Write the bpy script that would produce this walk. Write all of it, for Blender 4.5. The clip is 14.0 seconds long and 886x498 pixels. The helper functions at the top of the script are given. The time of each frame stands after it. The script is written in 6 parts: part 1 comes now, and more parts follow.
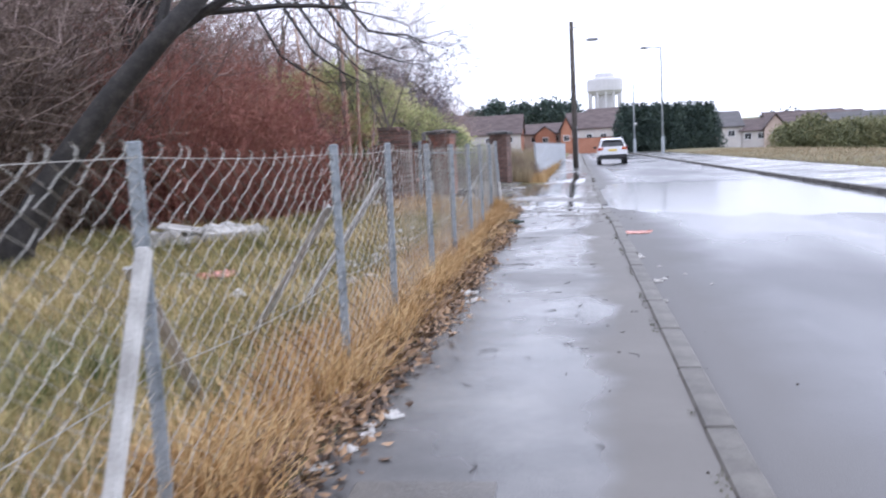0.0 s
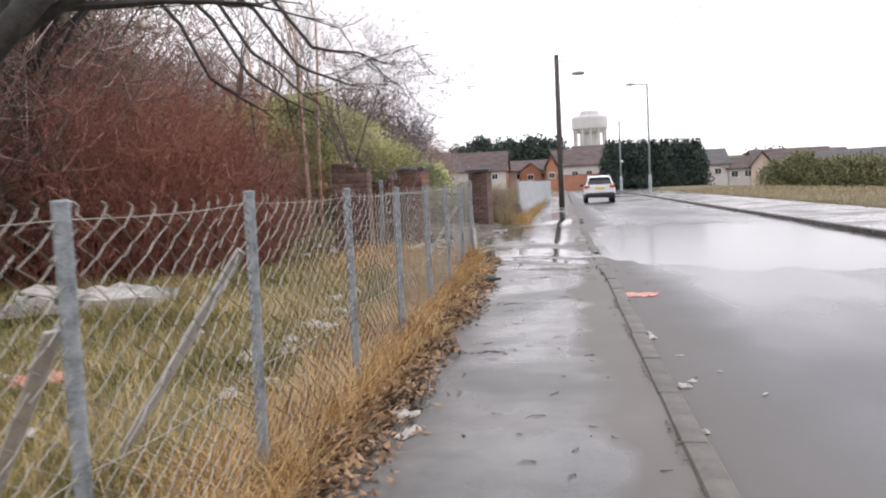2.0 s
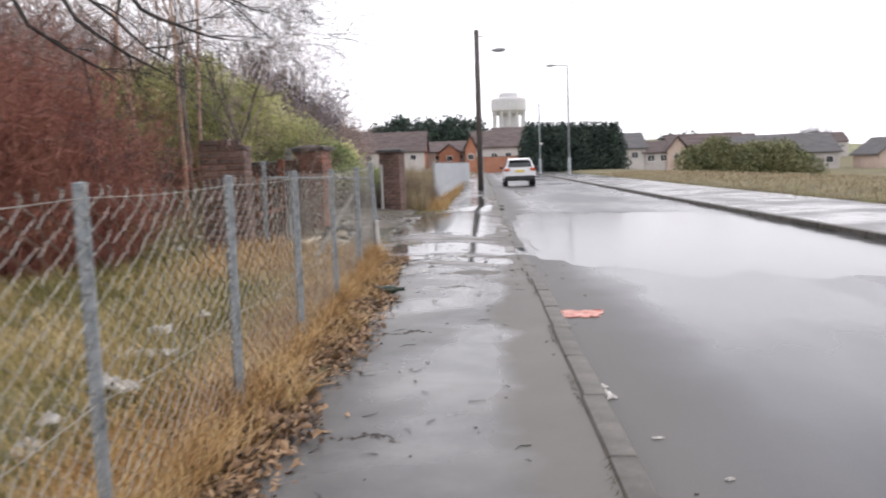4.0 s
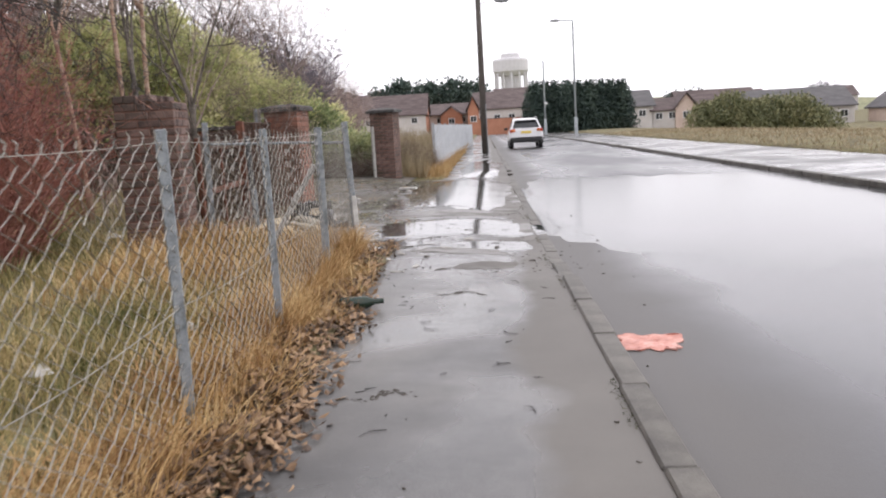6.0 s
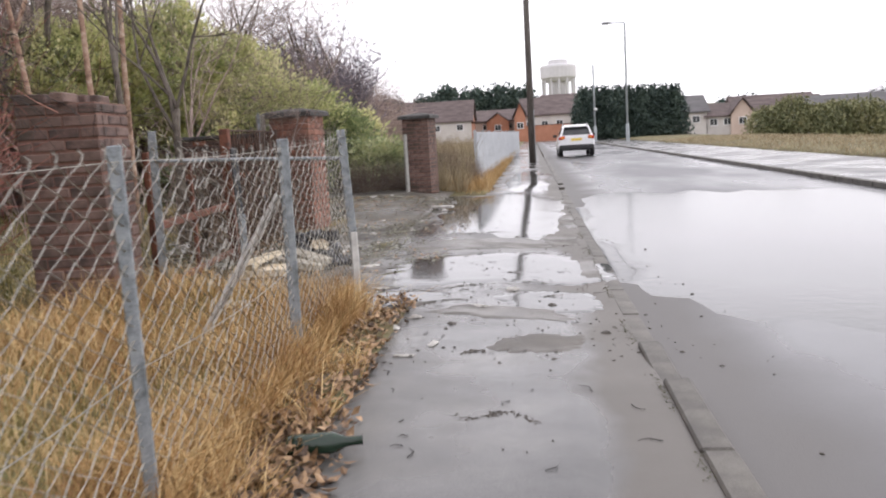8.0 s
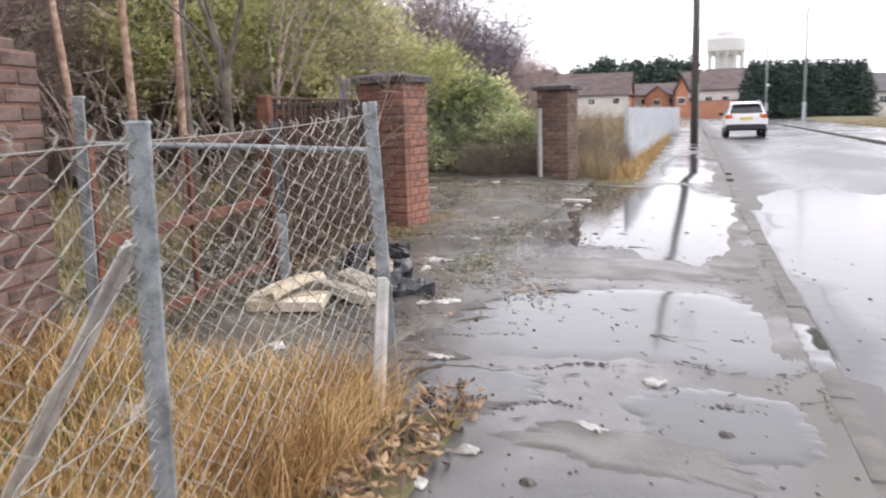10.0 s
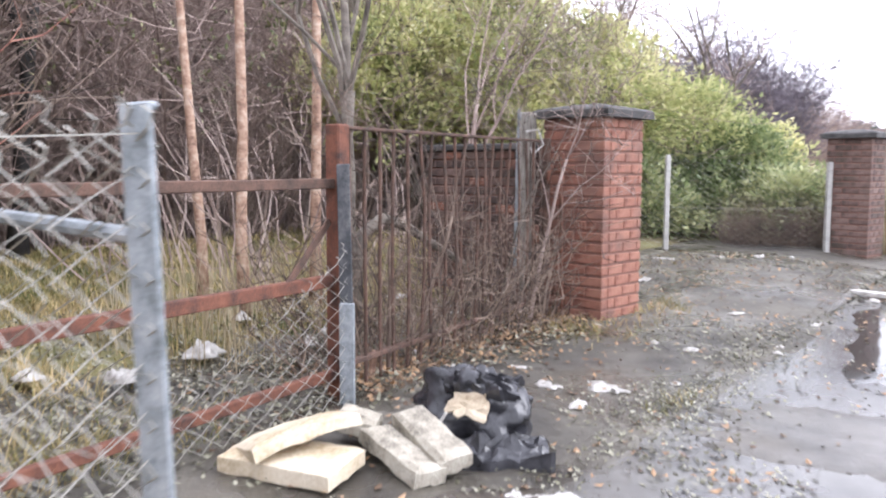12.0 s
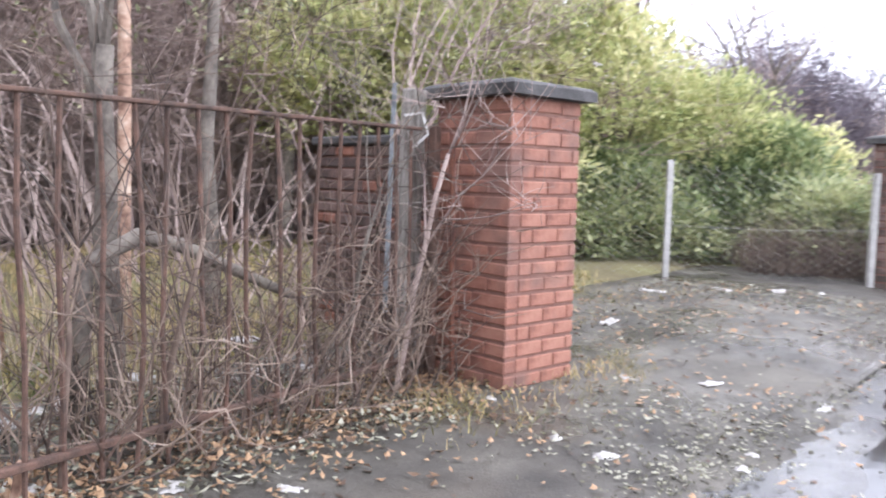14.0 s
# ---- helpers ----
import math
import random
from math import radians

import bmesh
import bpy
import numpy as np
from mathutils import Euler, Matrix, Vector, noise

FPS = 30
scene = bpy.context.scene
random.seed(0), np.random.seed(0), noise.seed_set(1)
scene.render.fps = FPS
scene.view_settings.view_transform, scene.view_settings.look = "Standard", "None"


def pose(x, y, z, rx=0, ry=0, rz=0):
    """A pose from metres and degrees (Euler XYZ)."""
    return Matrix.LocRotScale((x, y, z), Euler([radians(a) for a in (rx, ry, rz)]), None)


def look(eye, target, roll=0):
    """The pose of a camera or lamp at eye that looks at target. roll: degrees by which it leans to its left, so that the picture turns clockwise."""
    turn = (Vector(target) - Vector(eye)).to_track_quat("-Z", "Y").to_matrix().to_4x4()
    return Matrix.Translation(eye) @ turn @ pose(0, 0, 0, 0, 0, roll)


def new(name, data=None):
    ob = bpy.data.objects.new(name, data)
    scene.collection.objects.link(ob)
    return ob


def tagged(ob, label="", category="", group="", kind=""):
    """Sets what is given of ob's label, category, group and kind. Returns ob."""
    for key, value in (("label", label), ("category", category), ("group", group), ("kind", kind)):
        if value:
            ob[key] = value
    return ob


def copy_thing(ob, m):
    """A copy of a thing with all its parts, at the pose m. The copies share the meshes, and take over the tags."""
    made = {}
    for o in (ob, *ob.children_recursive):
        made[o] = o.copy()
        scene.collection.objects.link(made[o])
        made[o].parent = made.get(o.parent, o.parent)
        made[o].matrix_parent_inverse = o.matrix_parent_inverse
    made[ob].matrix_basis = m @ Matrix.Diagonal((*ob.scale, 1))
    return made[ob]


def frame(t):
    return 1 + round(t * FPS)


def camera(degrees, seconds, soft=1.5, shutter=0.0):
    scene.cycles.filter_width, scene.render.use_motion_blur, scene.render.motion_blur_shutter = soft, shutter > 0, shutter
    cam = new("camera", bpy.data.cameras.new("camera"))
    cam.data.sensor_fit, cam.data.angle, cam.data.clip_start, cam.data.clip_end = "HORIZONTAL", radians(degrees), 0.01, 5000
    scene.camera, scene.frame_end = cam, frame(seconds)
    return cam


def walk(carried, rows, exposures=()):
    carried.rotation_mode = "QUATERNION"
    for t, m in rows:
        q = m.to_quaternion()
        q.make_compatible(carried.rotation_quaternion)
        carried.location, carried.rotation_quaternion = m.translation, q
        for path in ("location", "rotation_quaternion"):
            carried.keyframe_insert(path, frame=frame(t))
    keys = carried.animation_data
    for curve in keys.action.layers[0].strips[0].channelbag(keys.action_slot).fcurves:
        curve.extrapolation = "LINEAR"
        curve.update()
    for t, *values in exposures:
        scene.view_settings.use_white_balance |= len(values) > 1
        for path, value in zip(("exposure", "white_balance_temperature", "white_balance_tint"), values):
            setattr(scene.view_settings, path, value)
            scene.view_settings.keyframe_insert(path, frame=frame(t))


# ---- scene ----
cam = camera(55.9, 14.0, soft=2.0, shutter=0.4)
PATH = [
    (0, (1.307, 1.369, 1.148), (0.983, 3.329, 0.919), -3.1),
    (0.5, (1.29, 1.947, 1.181), (1.047, 3.923, 0.996), -2.5),
    (1, (1.219, 2.527, 1.203), (0.952, 4.504, 1.062), -1.4),
    (1.5, (1.264, 3.104, 1.207), (0.98, 5.079, 1.076), -2.6),
    (2, (1.282, 3.67, 1.202), (0.994, 5.644, 1.057), -2.9),
    (2.5, (1.366, 4.202, 1.178), (1.097, 6.175, 0.993), -2.2),
    (3, (1.283, 4.785, 1.187), (0.952, 6.748, 0.989), -1.3),
    (3.5, (1.271, 5.312, 1.2), (1.011, 7.285, 1.007), -1.8),
    (4, (1.273, 5.876, 1.242), (1.176, 7.864, 1.042), -2.1),
    (4.2, (1.248, 6.138, 1.218), (1.196, 8.127, 1.012), -1.9),
    (6.3, (1.214, 8.772, 1.18), (1.094, 10.747, 0.892), -3.5),
    (6.5, (1.192, 9.014, 1.183), (1.059, 10.989, 0.898), -3.2),
    (7, (1.202, 9.595, 1.159), (1.049, 11.571, 0.887), -3.3),
    (7.2, (1.195, 9.834, 1.208), (1.022, 11.809, 0.948), -3.5),
    (9.3, (1.207, 12.582, 1.194), (0.882, 14.532, 0.889), -1.9),
    (9.5, (1.209, 12.866, 1.236), (0.821, 14.803, 0.923), -2.3),
    (10, (1.144, 13.501, 1.241), (0.578, 15.394, 0.926), -1.7),
    (10.5, (1.199, 14.173, 1.209), (0.44, 16.0, 0.917), -1.3),
    (11, (1.082, 14.879, 1.167), (0.185, 16.644, 0.885), -0.3),
    (11.5, (1.064, 15.484, 1.173), (0.055, 17.192, 0.917), -0.0),
    (12, (0.964, 16.127, 1.207), (-0.204, 17.74, 1.017), 0.2),
    (12.5, (0.86, 16.672, 1.23), (-0.34, 18.264, 1.072), 0.4),
    (13, (0.849, 17.294, 1.222), (-0.28, 18.937, 1.064), 0.4),
    (13.5, (0.749, 17.863, 1.198), (-0.364, 19.517, 1.039), 0.9),
    (14, (0.757, 18.436, 1.181), (-0.52, 19.965, 1.006), 1.5),
]
walk(cam, [(t, look(eye, target, roll)) for t, eye, target, roll in PATH],
     exposures=[(0.0, 0.56, 5550, 16), (0.5, 0.3, 6000, 13), (1.0, 0.28, 6200, 13), (1.5, 0.24, 6350, 14), (2.0, 0.3, 6400, 14), (3.0, 0.36, 6500, 14), (4.0, 0.26, 6350, 13), (7.0, 0.38, 6450, 14), (9.5, 0.5, 6300, 14), (10.0, 0.7, 6300, 14), (10.5, 0.62, 6200, 14),
                (11.0, 0.85, 6050, 14), (11.5, 0.98, 5950, 14), (12.0, 1.36, 5900, 15), (12.5, 1.62, 5850, 15), (13.0, 1.46, 5800, 15), (13.5, 1.46, 5780, 15), (14.0, 1.52, 5750, 15)])

# ---- light: an overcast winter sky ----
SUN_EL, SUN_AZ = radians(38), radians(60)
world = bpy.data.worlds.new("overcast_sky")
scene.world = world
world.use_nodes = True
wn = world.node_tree.nodes
wl = world.node_tree.links
sky = wn.new("ShaderNodeTexSky")
sky.sky_type = "NISHITA"
sky.sun_disc = False
sky.sun_elevation, sky.sun_rotation = SUN_EL, SUN_AZ
sky.air_density, sky.dust_density, sky.ozone_density = 1.0, 2.0, 1.0
grey = wn.new("ShaderNodeHueSaturation")
grey.inputs["Saturation"].default_value = 0.06
grey.inputs["Value"].default_value = 1.0
wl.new(sky.outputs[0], grey.inputs["Color"])
cloud = wn.new("ShaderNodeMix")
cloud.data_type = "RGBA"
cloud.inputs["Factor"].default_value = 0.88
wl.new(grey.outputs[0], cloud.inputs["A"])
cloud.inputs["B"].default_value = (9.0, 8.85, 9.1, 1.0)
wl.new(cloud.outputs["Result"], wn["Background"].inputs["Color"])
wn["Background"].inputs["Strength"].default_value = 0.15
sun = new("sun", bpy.data.lights.new("sun", "SUN"))
sun.data.energy, sun.data.angle, sun.data.color = 0.7, radians(25), (1.0, 0.97, 0.93)
sun.matrix_basis = look((20 * math.sin(SUN_AZ), 20 * math.cos(SUN_AZ), 20 * math.tan(SUN_EL)), (0, 0, 0))

# ---- materials ----


def mat(name, cols, scale=4.0, rough=0.8, fine=60.0, bump=0.3, metal=0.0, island=0.0, per_object=0.0, rough2=None, dist=0.01, stretch=(1, 1, 1), spec=0.5, detail=6.0, trans=0.0, stain=None, band=None):
    """Noise-coloured surface: cols are two or three base colours mixed by noise at two scales."""
    m = bpy.data.materials.new(name)
    m.use_nodes = True
    n, l = m.node_tree.nodes, m.node_tree.links
    b = n["Principled BSDF"]
    tc = n.new("ShaderNodeTexCoord")
    mp = n.new("ShaderNodeMapping")
    mp.inputs["Scale"].default_value = stretch
    l.new(tc.outputs["Object"], mp.inputs["Vector"])
    big = n.new("ShaderNodeTexNoise")
    big.inputs["Scale"].default_value, big.inputs["Detail"].default_value = scale, detail
    big.inputs["Roughness"].default_value = 0.6
    l.new(mp.outputs[0], big.inputs["Vector"])
    small = n.new("ShaderNodeTexNoise")
    small.inputs["Scale"].default_value, small.inputs["Detail"].default_value = fine, 3.0
    l.new(mp.outputs[0], small.inputs["Vector"])
    mixf = n.new("ShaderNodeMath")
    mixf.operation = "MULTIPLY_ADD"
    l.new(small.outputs[0], mixf.inputs[0])
    mixf.inputs[1].default_value = 0.35
    l.new(big.outputs[0], mixf.inputs[2])
    fac = mixf.outputs[0]
    low, high = 0.48, 0.86
    if island or per_object:
        src = n.new("ShaderNodeNewGeometry").outputs["Random Per Island"] if island else n.new("ShaderNodeObjectInfo").outputs["Random"]
        add = n.new("ShaderNodeMath")
        add.operation = "MULTIPLY_ADD"
        amount = island or per_object
        l.new(src, add.inputs[0])
        add.inputs[1].default_value = amount
        l.new(fac, add.inputs[2])
        sub = n.new("ShaderNodeMath")
        sub.operation = "SUBTRACT"
        l.new(add.outputs[0], sub.inputs[0])
        sub.inputs[1].default_value = amount / 2
        fac = sub.outputs[0]
    ramp = n.new("ShaderNodeValToRGB")
    el = ramp.color_ramp.elements
    el[0].position, el[1].position = low, high
    el[0].color, el[1].color = (*cols[0], 1), (*cols[-1], 1)
    if len(cols) > 2:
        for i, c in enumerate(cols[1:-1]):
            e = el.new(low + (high - low) * (i + 1) / (len(cols) - 1))
            e.color = (*c, 1)
    l.new(fac, ramp.inputs[0])
    colour = ramp.outputs[0]
    if stain:
        pos = n.new("ShaderNodeNewGeometry")
        sn = n.new("ShaderNodeTexNoise")
        sn.inputs["Scale"].default_value, sn.inputs["Detail"].default_value = 2.6, 5.0
        l.new(pos.outputs["Position"], sn.inputs["Vector"])
        sr = n.new("ShaderNodeMapRange")
        sr.inputs["From Min"].default_value, sr.inputs["From Max"].default_value = 0.5, 0.66
        sr.inputs["To Max"].default_value = 0.8
        l.new(sn.outputs[0], sr.inputs["Value"])
        sm = n.new("ShaderNodeMix")
        sm.data_type = "RGBA"
        l.new(sr.outputs[0], sm.inputs["Factor"])
        l.new(colour, sm.inputs["A"])
        sm.inputs["B"].default_value = (*stain, 1)
        colour = sm.outputs["Result"]
    dry = None
    if band:
        # matte, browner surface on one side of a ragged line in x
        edge, soft, ragged, sign, tone, dry_rough = band
        sx = n.new("ShaderNodeSeparateXYZ")
        l.new(tc.outputs["Object"], sx.inputs[0])
        bn = n.new("ShaderNodeTexNoise")
        bn.inputs["Scale"].default_value, bn.inputs["Detail"].default_value = 0.9, 9.0
        l.new(tc.outputs["Object"], bn.inputs["Vector"])
        ba = n.new("ShaderNodeMath")
        ba.operation = "MULTIPLY_ADD"
        l.new(bn.outputs[0], ba.inputs[0])
        ba.inputs[1].default_value = ragged
        l.new(sx.outputs["X"], ba.inputs[2])
        br = n.new("ShaderNodeMapRange")
        e = edge + ragged / 2
        br.inputs["From Min"].default_value, br.inputs["From Max"].default_value = (e - soft, e + soft) if sign > 0 else (e + soft, e - soft)
        l.new(ba.outputs[0], br.inputs["Value"])
        dry = br.outputs[0]
        bm = n.new("ShaderNodeMix")
        bm.data_type = "RGBA"
        l.new(dry, bm.inputs["Factor"])
        l.new(colour, bm.inputs["A"])
        tint = n.new("ShaderNodeMix")
        tint.data_type = "RGBA"
        tint.inputs["Factor"].default_value = 0.65
        l.new(colour, tint.inputs["A"])
        tint.inputs["B"].default_value = (*tone, 1)
        l.new(tint.outputs["Result"], bm.inputs["B"])
        colour = bm.outputs["Result"]
    l.new(colour, b.inputs["Base Color"])
    if trans:
        tr = n.new("ShaderNodeBsdfTranslucent")
        l.new(colour, tr.inputs["Color"])
        mx = n.new("ShaderNodeMixShader")
        mx.inputs[0].default_value = trans
        l.new(b.outputs[0], mx.inputs[1])
        l.new(tr.outputs[0], mx.inputs[2])
        l.new(mx.outputs[0], n["Material Output"].inputs["Surface"])
    b.inputs["Metallic"].default_value = metal
    b.inputs["Specular IOR Level"].default_value = spec
    if rough2 is None:
        b.inputs["Roughness"].default_value = rough
    else:
        rr = n.new("ShaderNodeMapRange")
        rr.inputs["From Min"].default_value, rr.inputs["From Max"].default_value = 0.42, 0.6
        rr.inputs["To Min"].default_value, rr.inputs["To Max"].default_value = rough, rough2
        wet = n.new("ShaderNodeTexNoise")
        wet.inputs["Scale"].default_value, wet.inputs["Detail"].default_value = scale * 0.6, 4.0
        l.new(mp.outputs[0], wet.inputs["Vector"])
        l.new(wet.outputs[0], rr.inputs["Value"])
        if dry is None:
            l.new(rr.outputs[0], b.inputs["Roughness"])
        else:
            rm = n.new("ShaderNodeMix")
            l.new(dry, rm.inputs["Factor"])
            l.new(rr.outputs[0], rm.inputs["A"])
            rm.inputs["B"].default_value = dry_rough
            l.new(rm.outputs["Result"], b.inputs["Roughness"])
    if bump:
        bp = n.new("ShaderNodeBump")
        bp.inputs["Strength"].default_value, bp.inputs["Distance"].default_value = bump, dist
        l.new(small.outputs[0], bp.inputs["Height"])
        l.new(bp.outputs[0], b.inputs["Normal"])
    return m


M = {}
M["soil"] = mat("field_soil", [(0.065, 0.053, 0.03), (0.14, 0.118, 0.056), (0.17, 0.163, 0.066)], 1.2, 0.95, 30, 0.6, dist=0.03)
M["pavement"] = mat("wet_pavement_asphalt", [(0.04, 0.039, 0.038), (0.085, 0.082, 0.079), (0.14, 0.135, 0.125)], 1.1, 0.1, 160, 0.25, rough2=0.42, dist=0.004, band=(1.4, 0.07, 0.8, 1, (0.14, 0.127, 0.11), 0.6))
M["far_pavement"] = mat("wet_far_pavement", [(0.06, 0.06, 0.06), (0.11, 0.108, 0.105), (0.16, 0.155, 0.15)], 0.9, 0.16, 120, 0.25, rough2=0.45, dist=0.004)
M["road"] = mat("wet_road_asphalt", [(0.035, 0.036, 0.04), (0.06, 0.06, 0.066), (0.085, 0.085, 0.09)], 0.5, 0.2, 220, 0.3, rough2=0.42, dist=0.004, stretch=(1, 0.3, 1), band=(2.5, 0.35, 0.8, -1, (0.13, 0.122, 0.112), 0.62))
M["drive"] = mat("muddy_driveway", [(0.035, 0.031, 0.025), (0.075, 0.067, 0.054), (0.13, 0.118, 0.095)], 1.6, 0.24, 90, 0.5, rough2=0.75, dist=0.01)
M["kerb"] = mat("worn_concrete_kerb", [(0.045, 0.04, 0.033), (0.085, 0.077, 0.065), (0.13, 0.12, 0.102)], 5, 0.55, 120, 0.4, per_object=0.12, dist=0.004)
M["water"] = mat("standing_water", [(0.03, 0.03, 0.029), (0.05, 0.05, 0.048)], 0.8, 0.1, 7.0, 0.1, dist=0.008)
M["road_water"] = mat("wind_ruffled_flood_water", [(0.03, 0.03, 0.031), (0.05, 0.05, 0.051)], 0.8, 0.16, 9.0, 0.16, dist=0.01)
M["moss"] = mat("dark_moss_and_silt", [(0.03, 0.032, 0.016), (0.06, 0.06, 0.03), (0.1, 0.09, 0.05)], 3, 0.85, 20, 0.0, island=0.4)
M["debris"] = mat("pale_ground_debris", [(0.05, 0.045, 0.03), (0.13, 0.125, 0.075), (0.3, 0.29, 0.22)], 2, 0.8, 20, 0.0, island=0.6)
M["dark_steel"] = mat("dark_post_steel", [(0.02, 0.022, 0.026), (0.06, 0.064, 0.07), (0.12, 0.12, 0.12)], 9, 0.6, 80, 0.3)
M["brick"] = mat("weathered_red_brick", [(0.16, 0.068, 0.046), (0.245, 0.105, 0.07), (0.3, 0.145, 0.1)], 9, 0.85, 90, 0.6, per_object=0.2, dist=0.008, stain=(0.13, 0.08, 0.064))
M["brick_dark"] = mat("sooty_brown_brick", [(0.06, 0.042, 0.037), (0.12, 0.077, 0.064), (0.18, 0.12, 0.1)], 9, 0.85, 90, 0.6, per_object=0.3, dist=0.008, stain=(0.05, 0.04, 0.03))
M["mortar"] = mat("old_mortar", [(0.13, 0.066, 0.05), (0.2, 0.108, 0.082)], 10, 0.95, 90, 0.5)
M["cap"] = mat("dark_stone_cap", [(0.03, 0.029, 0.028), (0.06, 0.057, 0.055), (0.11, 0.105, 0.1)], 6, 0.85, 80, 0.5)
M["galv"] = mat("weathered_galvanised_steel", [(0.13, 0.145, 0.15), (0.25, 0.275, 0.29), (0.36, 0.38, 0.39)], 14, 0.5, 120, 0.15, metal=0.25)
M["wire"] = mat("galvanised_wire", [(0.22, 0.21, 0.185), (0.4, 0.385, 0.34)], 5, 0.45, 60, 0.0, metal=0.25)
# pale zinc, lightened past the posts' steel because the braces face down
M["brace"] = mat("lightened_zinc_brace", [(0.34, 0.33, 0.31), (0.52, 0.51, 0.49), (0.62, 0.61, 0.58)], 9, 0.45, 90, 0.2, metal=0.15)
M["concrete"] = mat("pale_concrete", [(0.3, 0.29, 0.27), (0.5, 0.49, 0.46)], 9, 0.85, 90, 0.4)
M["rust"] = mat("rusted_steel", [(0.045, 0.026, 0.02), (0.13, 0.05, 0.03), (0.2, 0.08, 0.046)], 10, 0.85, 120, 0.5)
M["rust_dark"] = mat("dark_rusted_bars", [(0.038, 0.026, 0.02), (0.09, 0.052, 0.037), (0.145, 0.08, 0.056)], 10, 0.85, 120, 0.5)
M["dry"] = mat("dry_grass", [(0.25, 0.13, 0.05), (0.45, 0.28, 0.11), (0.6, 0.44, 0.22)], 1.5, 0.8, 20, 0.0, island=0.35)
M["verge"] = mat("dull_straw_grass", [(0.2, 0.15, 0.085), (0.33, 0.265, 0.16), (0.42, 0.355, 0.24)], 0.4, 0.85, 6, 0.0, island=0.3)
M["grass"] = mat("winter_grass", [(0.07, 0.085, 0.022), (0.21, 0.185, 0.06), (0.36, 0.28, 0.12), (0.52, 0.4, 0.21)], 0.9, 0.8, 8, 0.0, island=0.3)
M["litter_leaf"] = mat("wet_dead_leaves", [(0.065, 0.038, 0.022), (0.2, 0.118, 0.06), (0.36, 0.23, 0.125)], 3, 0.6, 30, 0.0, island=0.5)
M["red_twig"] = mat("red_twigs", [(0.16, 0.056, 0.046), (0.28, 0.105, 0.078), (0.37, 0.185, 0.13)], 1.2, 0.8, 10, 0.0, island=0.3)
M["brown_twig"] = mat("brown_twigs", [(0.19, 0.14, 0.125), (0.31, 0.235, 0.205), (0.4, 0.32, 0.28)], 1.2, 0.85, 10, 0.0, island=0.35)
M["bramble"] = mat("dark_bramble_stems", [(0.045, 0.033, 0.026), (0.12, 0.083, 0.063), (0.25, 0.19, 0.145)], 1.2, 0.85, 10, 0.0, island=0.35)
M["bark"] = mat("dark_wet_bark", [(0.012, 0.011, 0.01), (0.026, 0.023, 0.021), (0.05, 0.044, 0.038)], 8, 0.75, 40, 0.6)
M["bark_grey"] = mat("grey_bark", [(0.05, 0.042, 0.034), (0.13, 0.11, 0.09), (0.2, 0.175, 0.14)], 8, 0.85, 40, 0.5)
M["birch"] = mat("peeling_birch_bark", [(0.14, 0.075, 0.05), (0.36, 0.23, 0.16), (0.55, 0.43, 0.33)], 7, 0.75, 30, 0.4, stretch=(1, 1, 1.3))
M["leaf"] = mat("yellow_green_leaves", [(0.25, 0.29, 0.12), (0.53, 0.54, 0.25), (0.76, 0.71, 0.42)], 0.9, 0.5, 5, 0.0, island=0.3, trans=0.5)
M["leaf_green"] = mat("green_laurel_leaves", [(0.11, 0.155, 0.07), (0.26, 0.31, 0.14), (0.48, 0.49, 0.26)], 0.8, 0.4, 5, 0.0, island=0.3, trans=0.4)
M["leaf_olive"] = mat("olive_bush_leaves", [(0.08, 0.09, 0.04), (0.17, 0.18, 0.08), (0.27, 0.25, 0.12)], 0.5, 0.7, 4, 0.0, island=0.3)
M["conifer"] = mat("dark_conifer_needles", [(0.03, 0.05, 0.045), (0.055, 0.085, 0.07), (0.09, 0.125, 0.095)], 0.5, 0.8, 3, 0.0, island=0.3)
M["purple_twig"] = mat("purplish_twigs", [(0.1, 0.085, 0.1), (0.18, 0.155, 0.18)], 0.5, 0.9, 3, 0.0, island=0.3)
M["white"] = mat("grubby_white_plastic", [(0.24, 0.225, 0.2), (0.42, 0.4, 0.37), (0.58, 0.565, 0.53)], 12, 0.5, 60, 0.2, per_object=0.15)
M["sheet"] = mat("dirty_grey_board", [(0.12, 0.11, 0.09), (0.36, 0.345, 0.32), (0.5, 0.48, 0.45)], 4, 0.7, 40, 0.3)
M["card"] = mat("wet_cardboard", [(0.26, 0.2, 0.13), (0.45, 0.375, 0.27), (0.55, 0.475, 0.36)], 5, 0.8, 60, 0.2)
M["foam"] = mat("stained_grey_foam", [(0.14, 0.125, 0.1), (0.34, 0.31, 0.25), (0.45, 0.42, 0.35)], 9, 0.95, 80, 0.6)
M["bag"] = mat("black_bin_bag", [(0.012, 0.012, 0.014), (0.028, 0.028, 0.032), (0.05, 0.05, 0.056)], 10, 0.26, 14, 0.6, dist=0.02)
M["red"] = mat("faded_red_plastic", [(0.36, 0.12, 0.09), (0.52, 0.22, 0.17), (0.62, 0.36, 0.3)], 8, 0.5, 60, 0.2)
M["bottle"] = mat("dark_green_glass", [(0.008, 0.02, 0.012), (0.02, 0.04, 0.024)], 5, 0.12, 30, 0.0)
M["wood"] = mat("weathered_grey_wood", [(0.1, 0.09, 0.075), (0.24, 0.22, 0.19), (0.36, 0.34, 0.31)], 6, 0.9, 40, 0.6, stretch=(6, 6, 0.6))
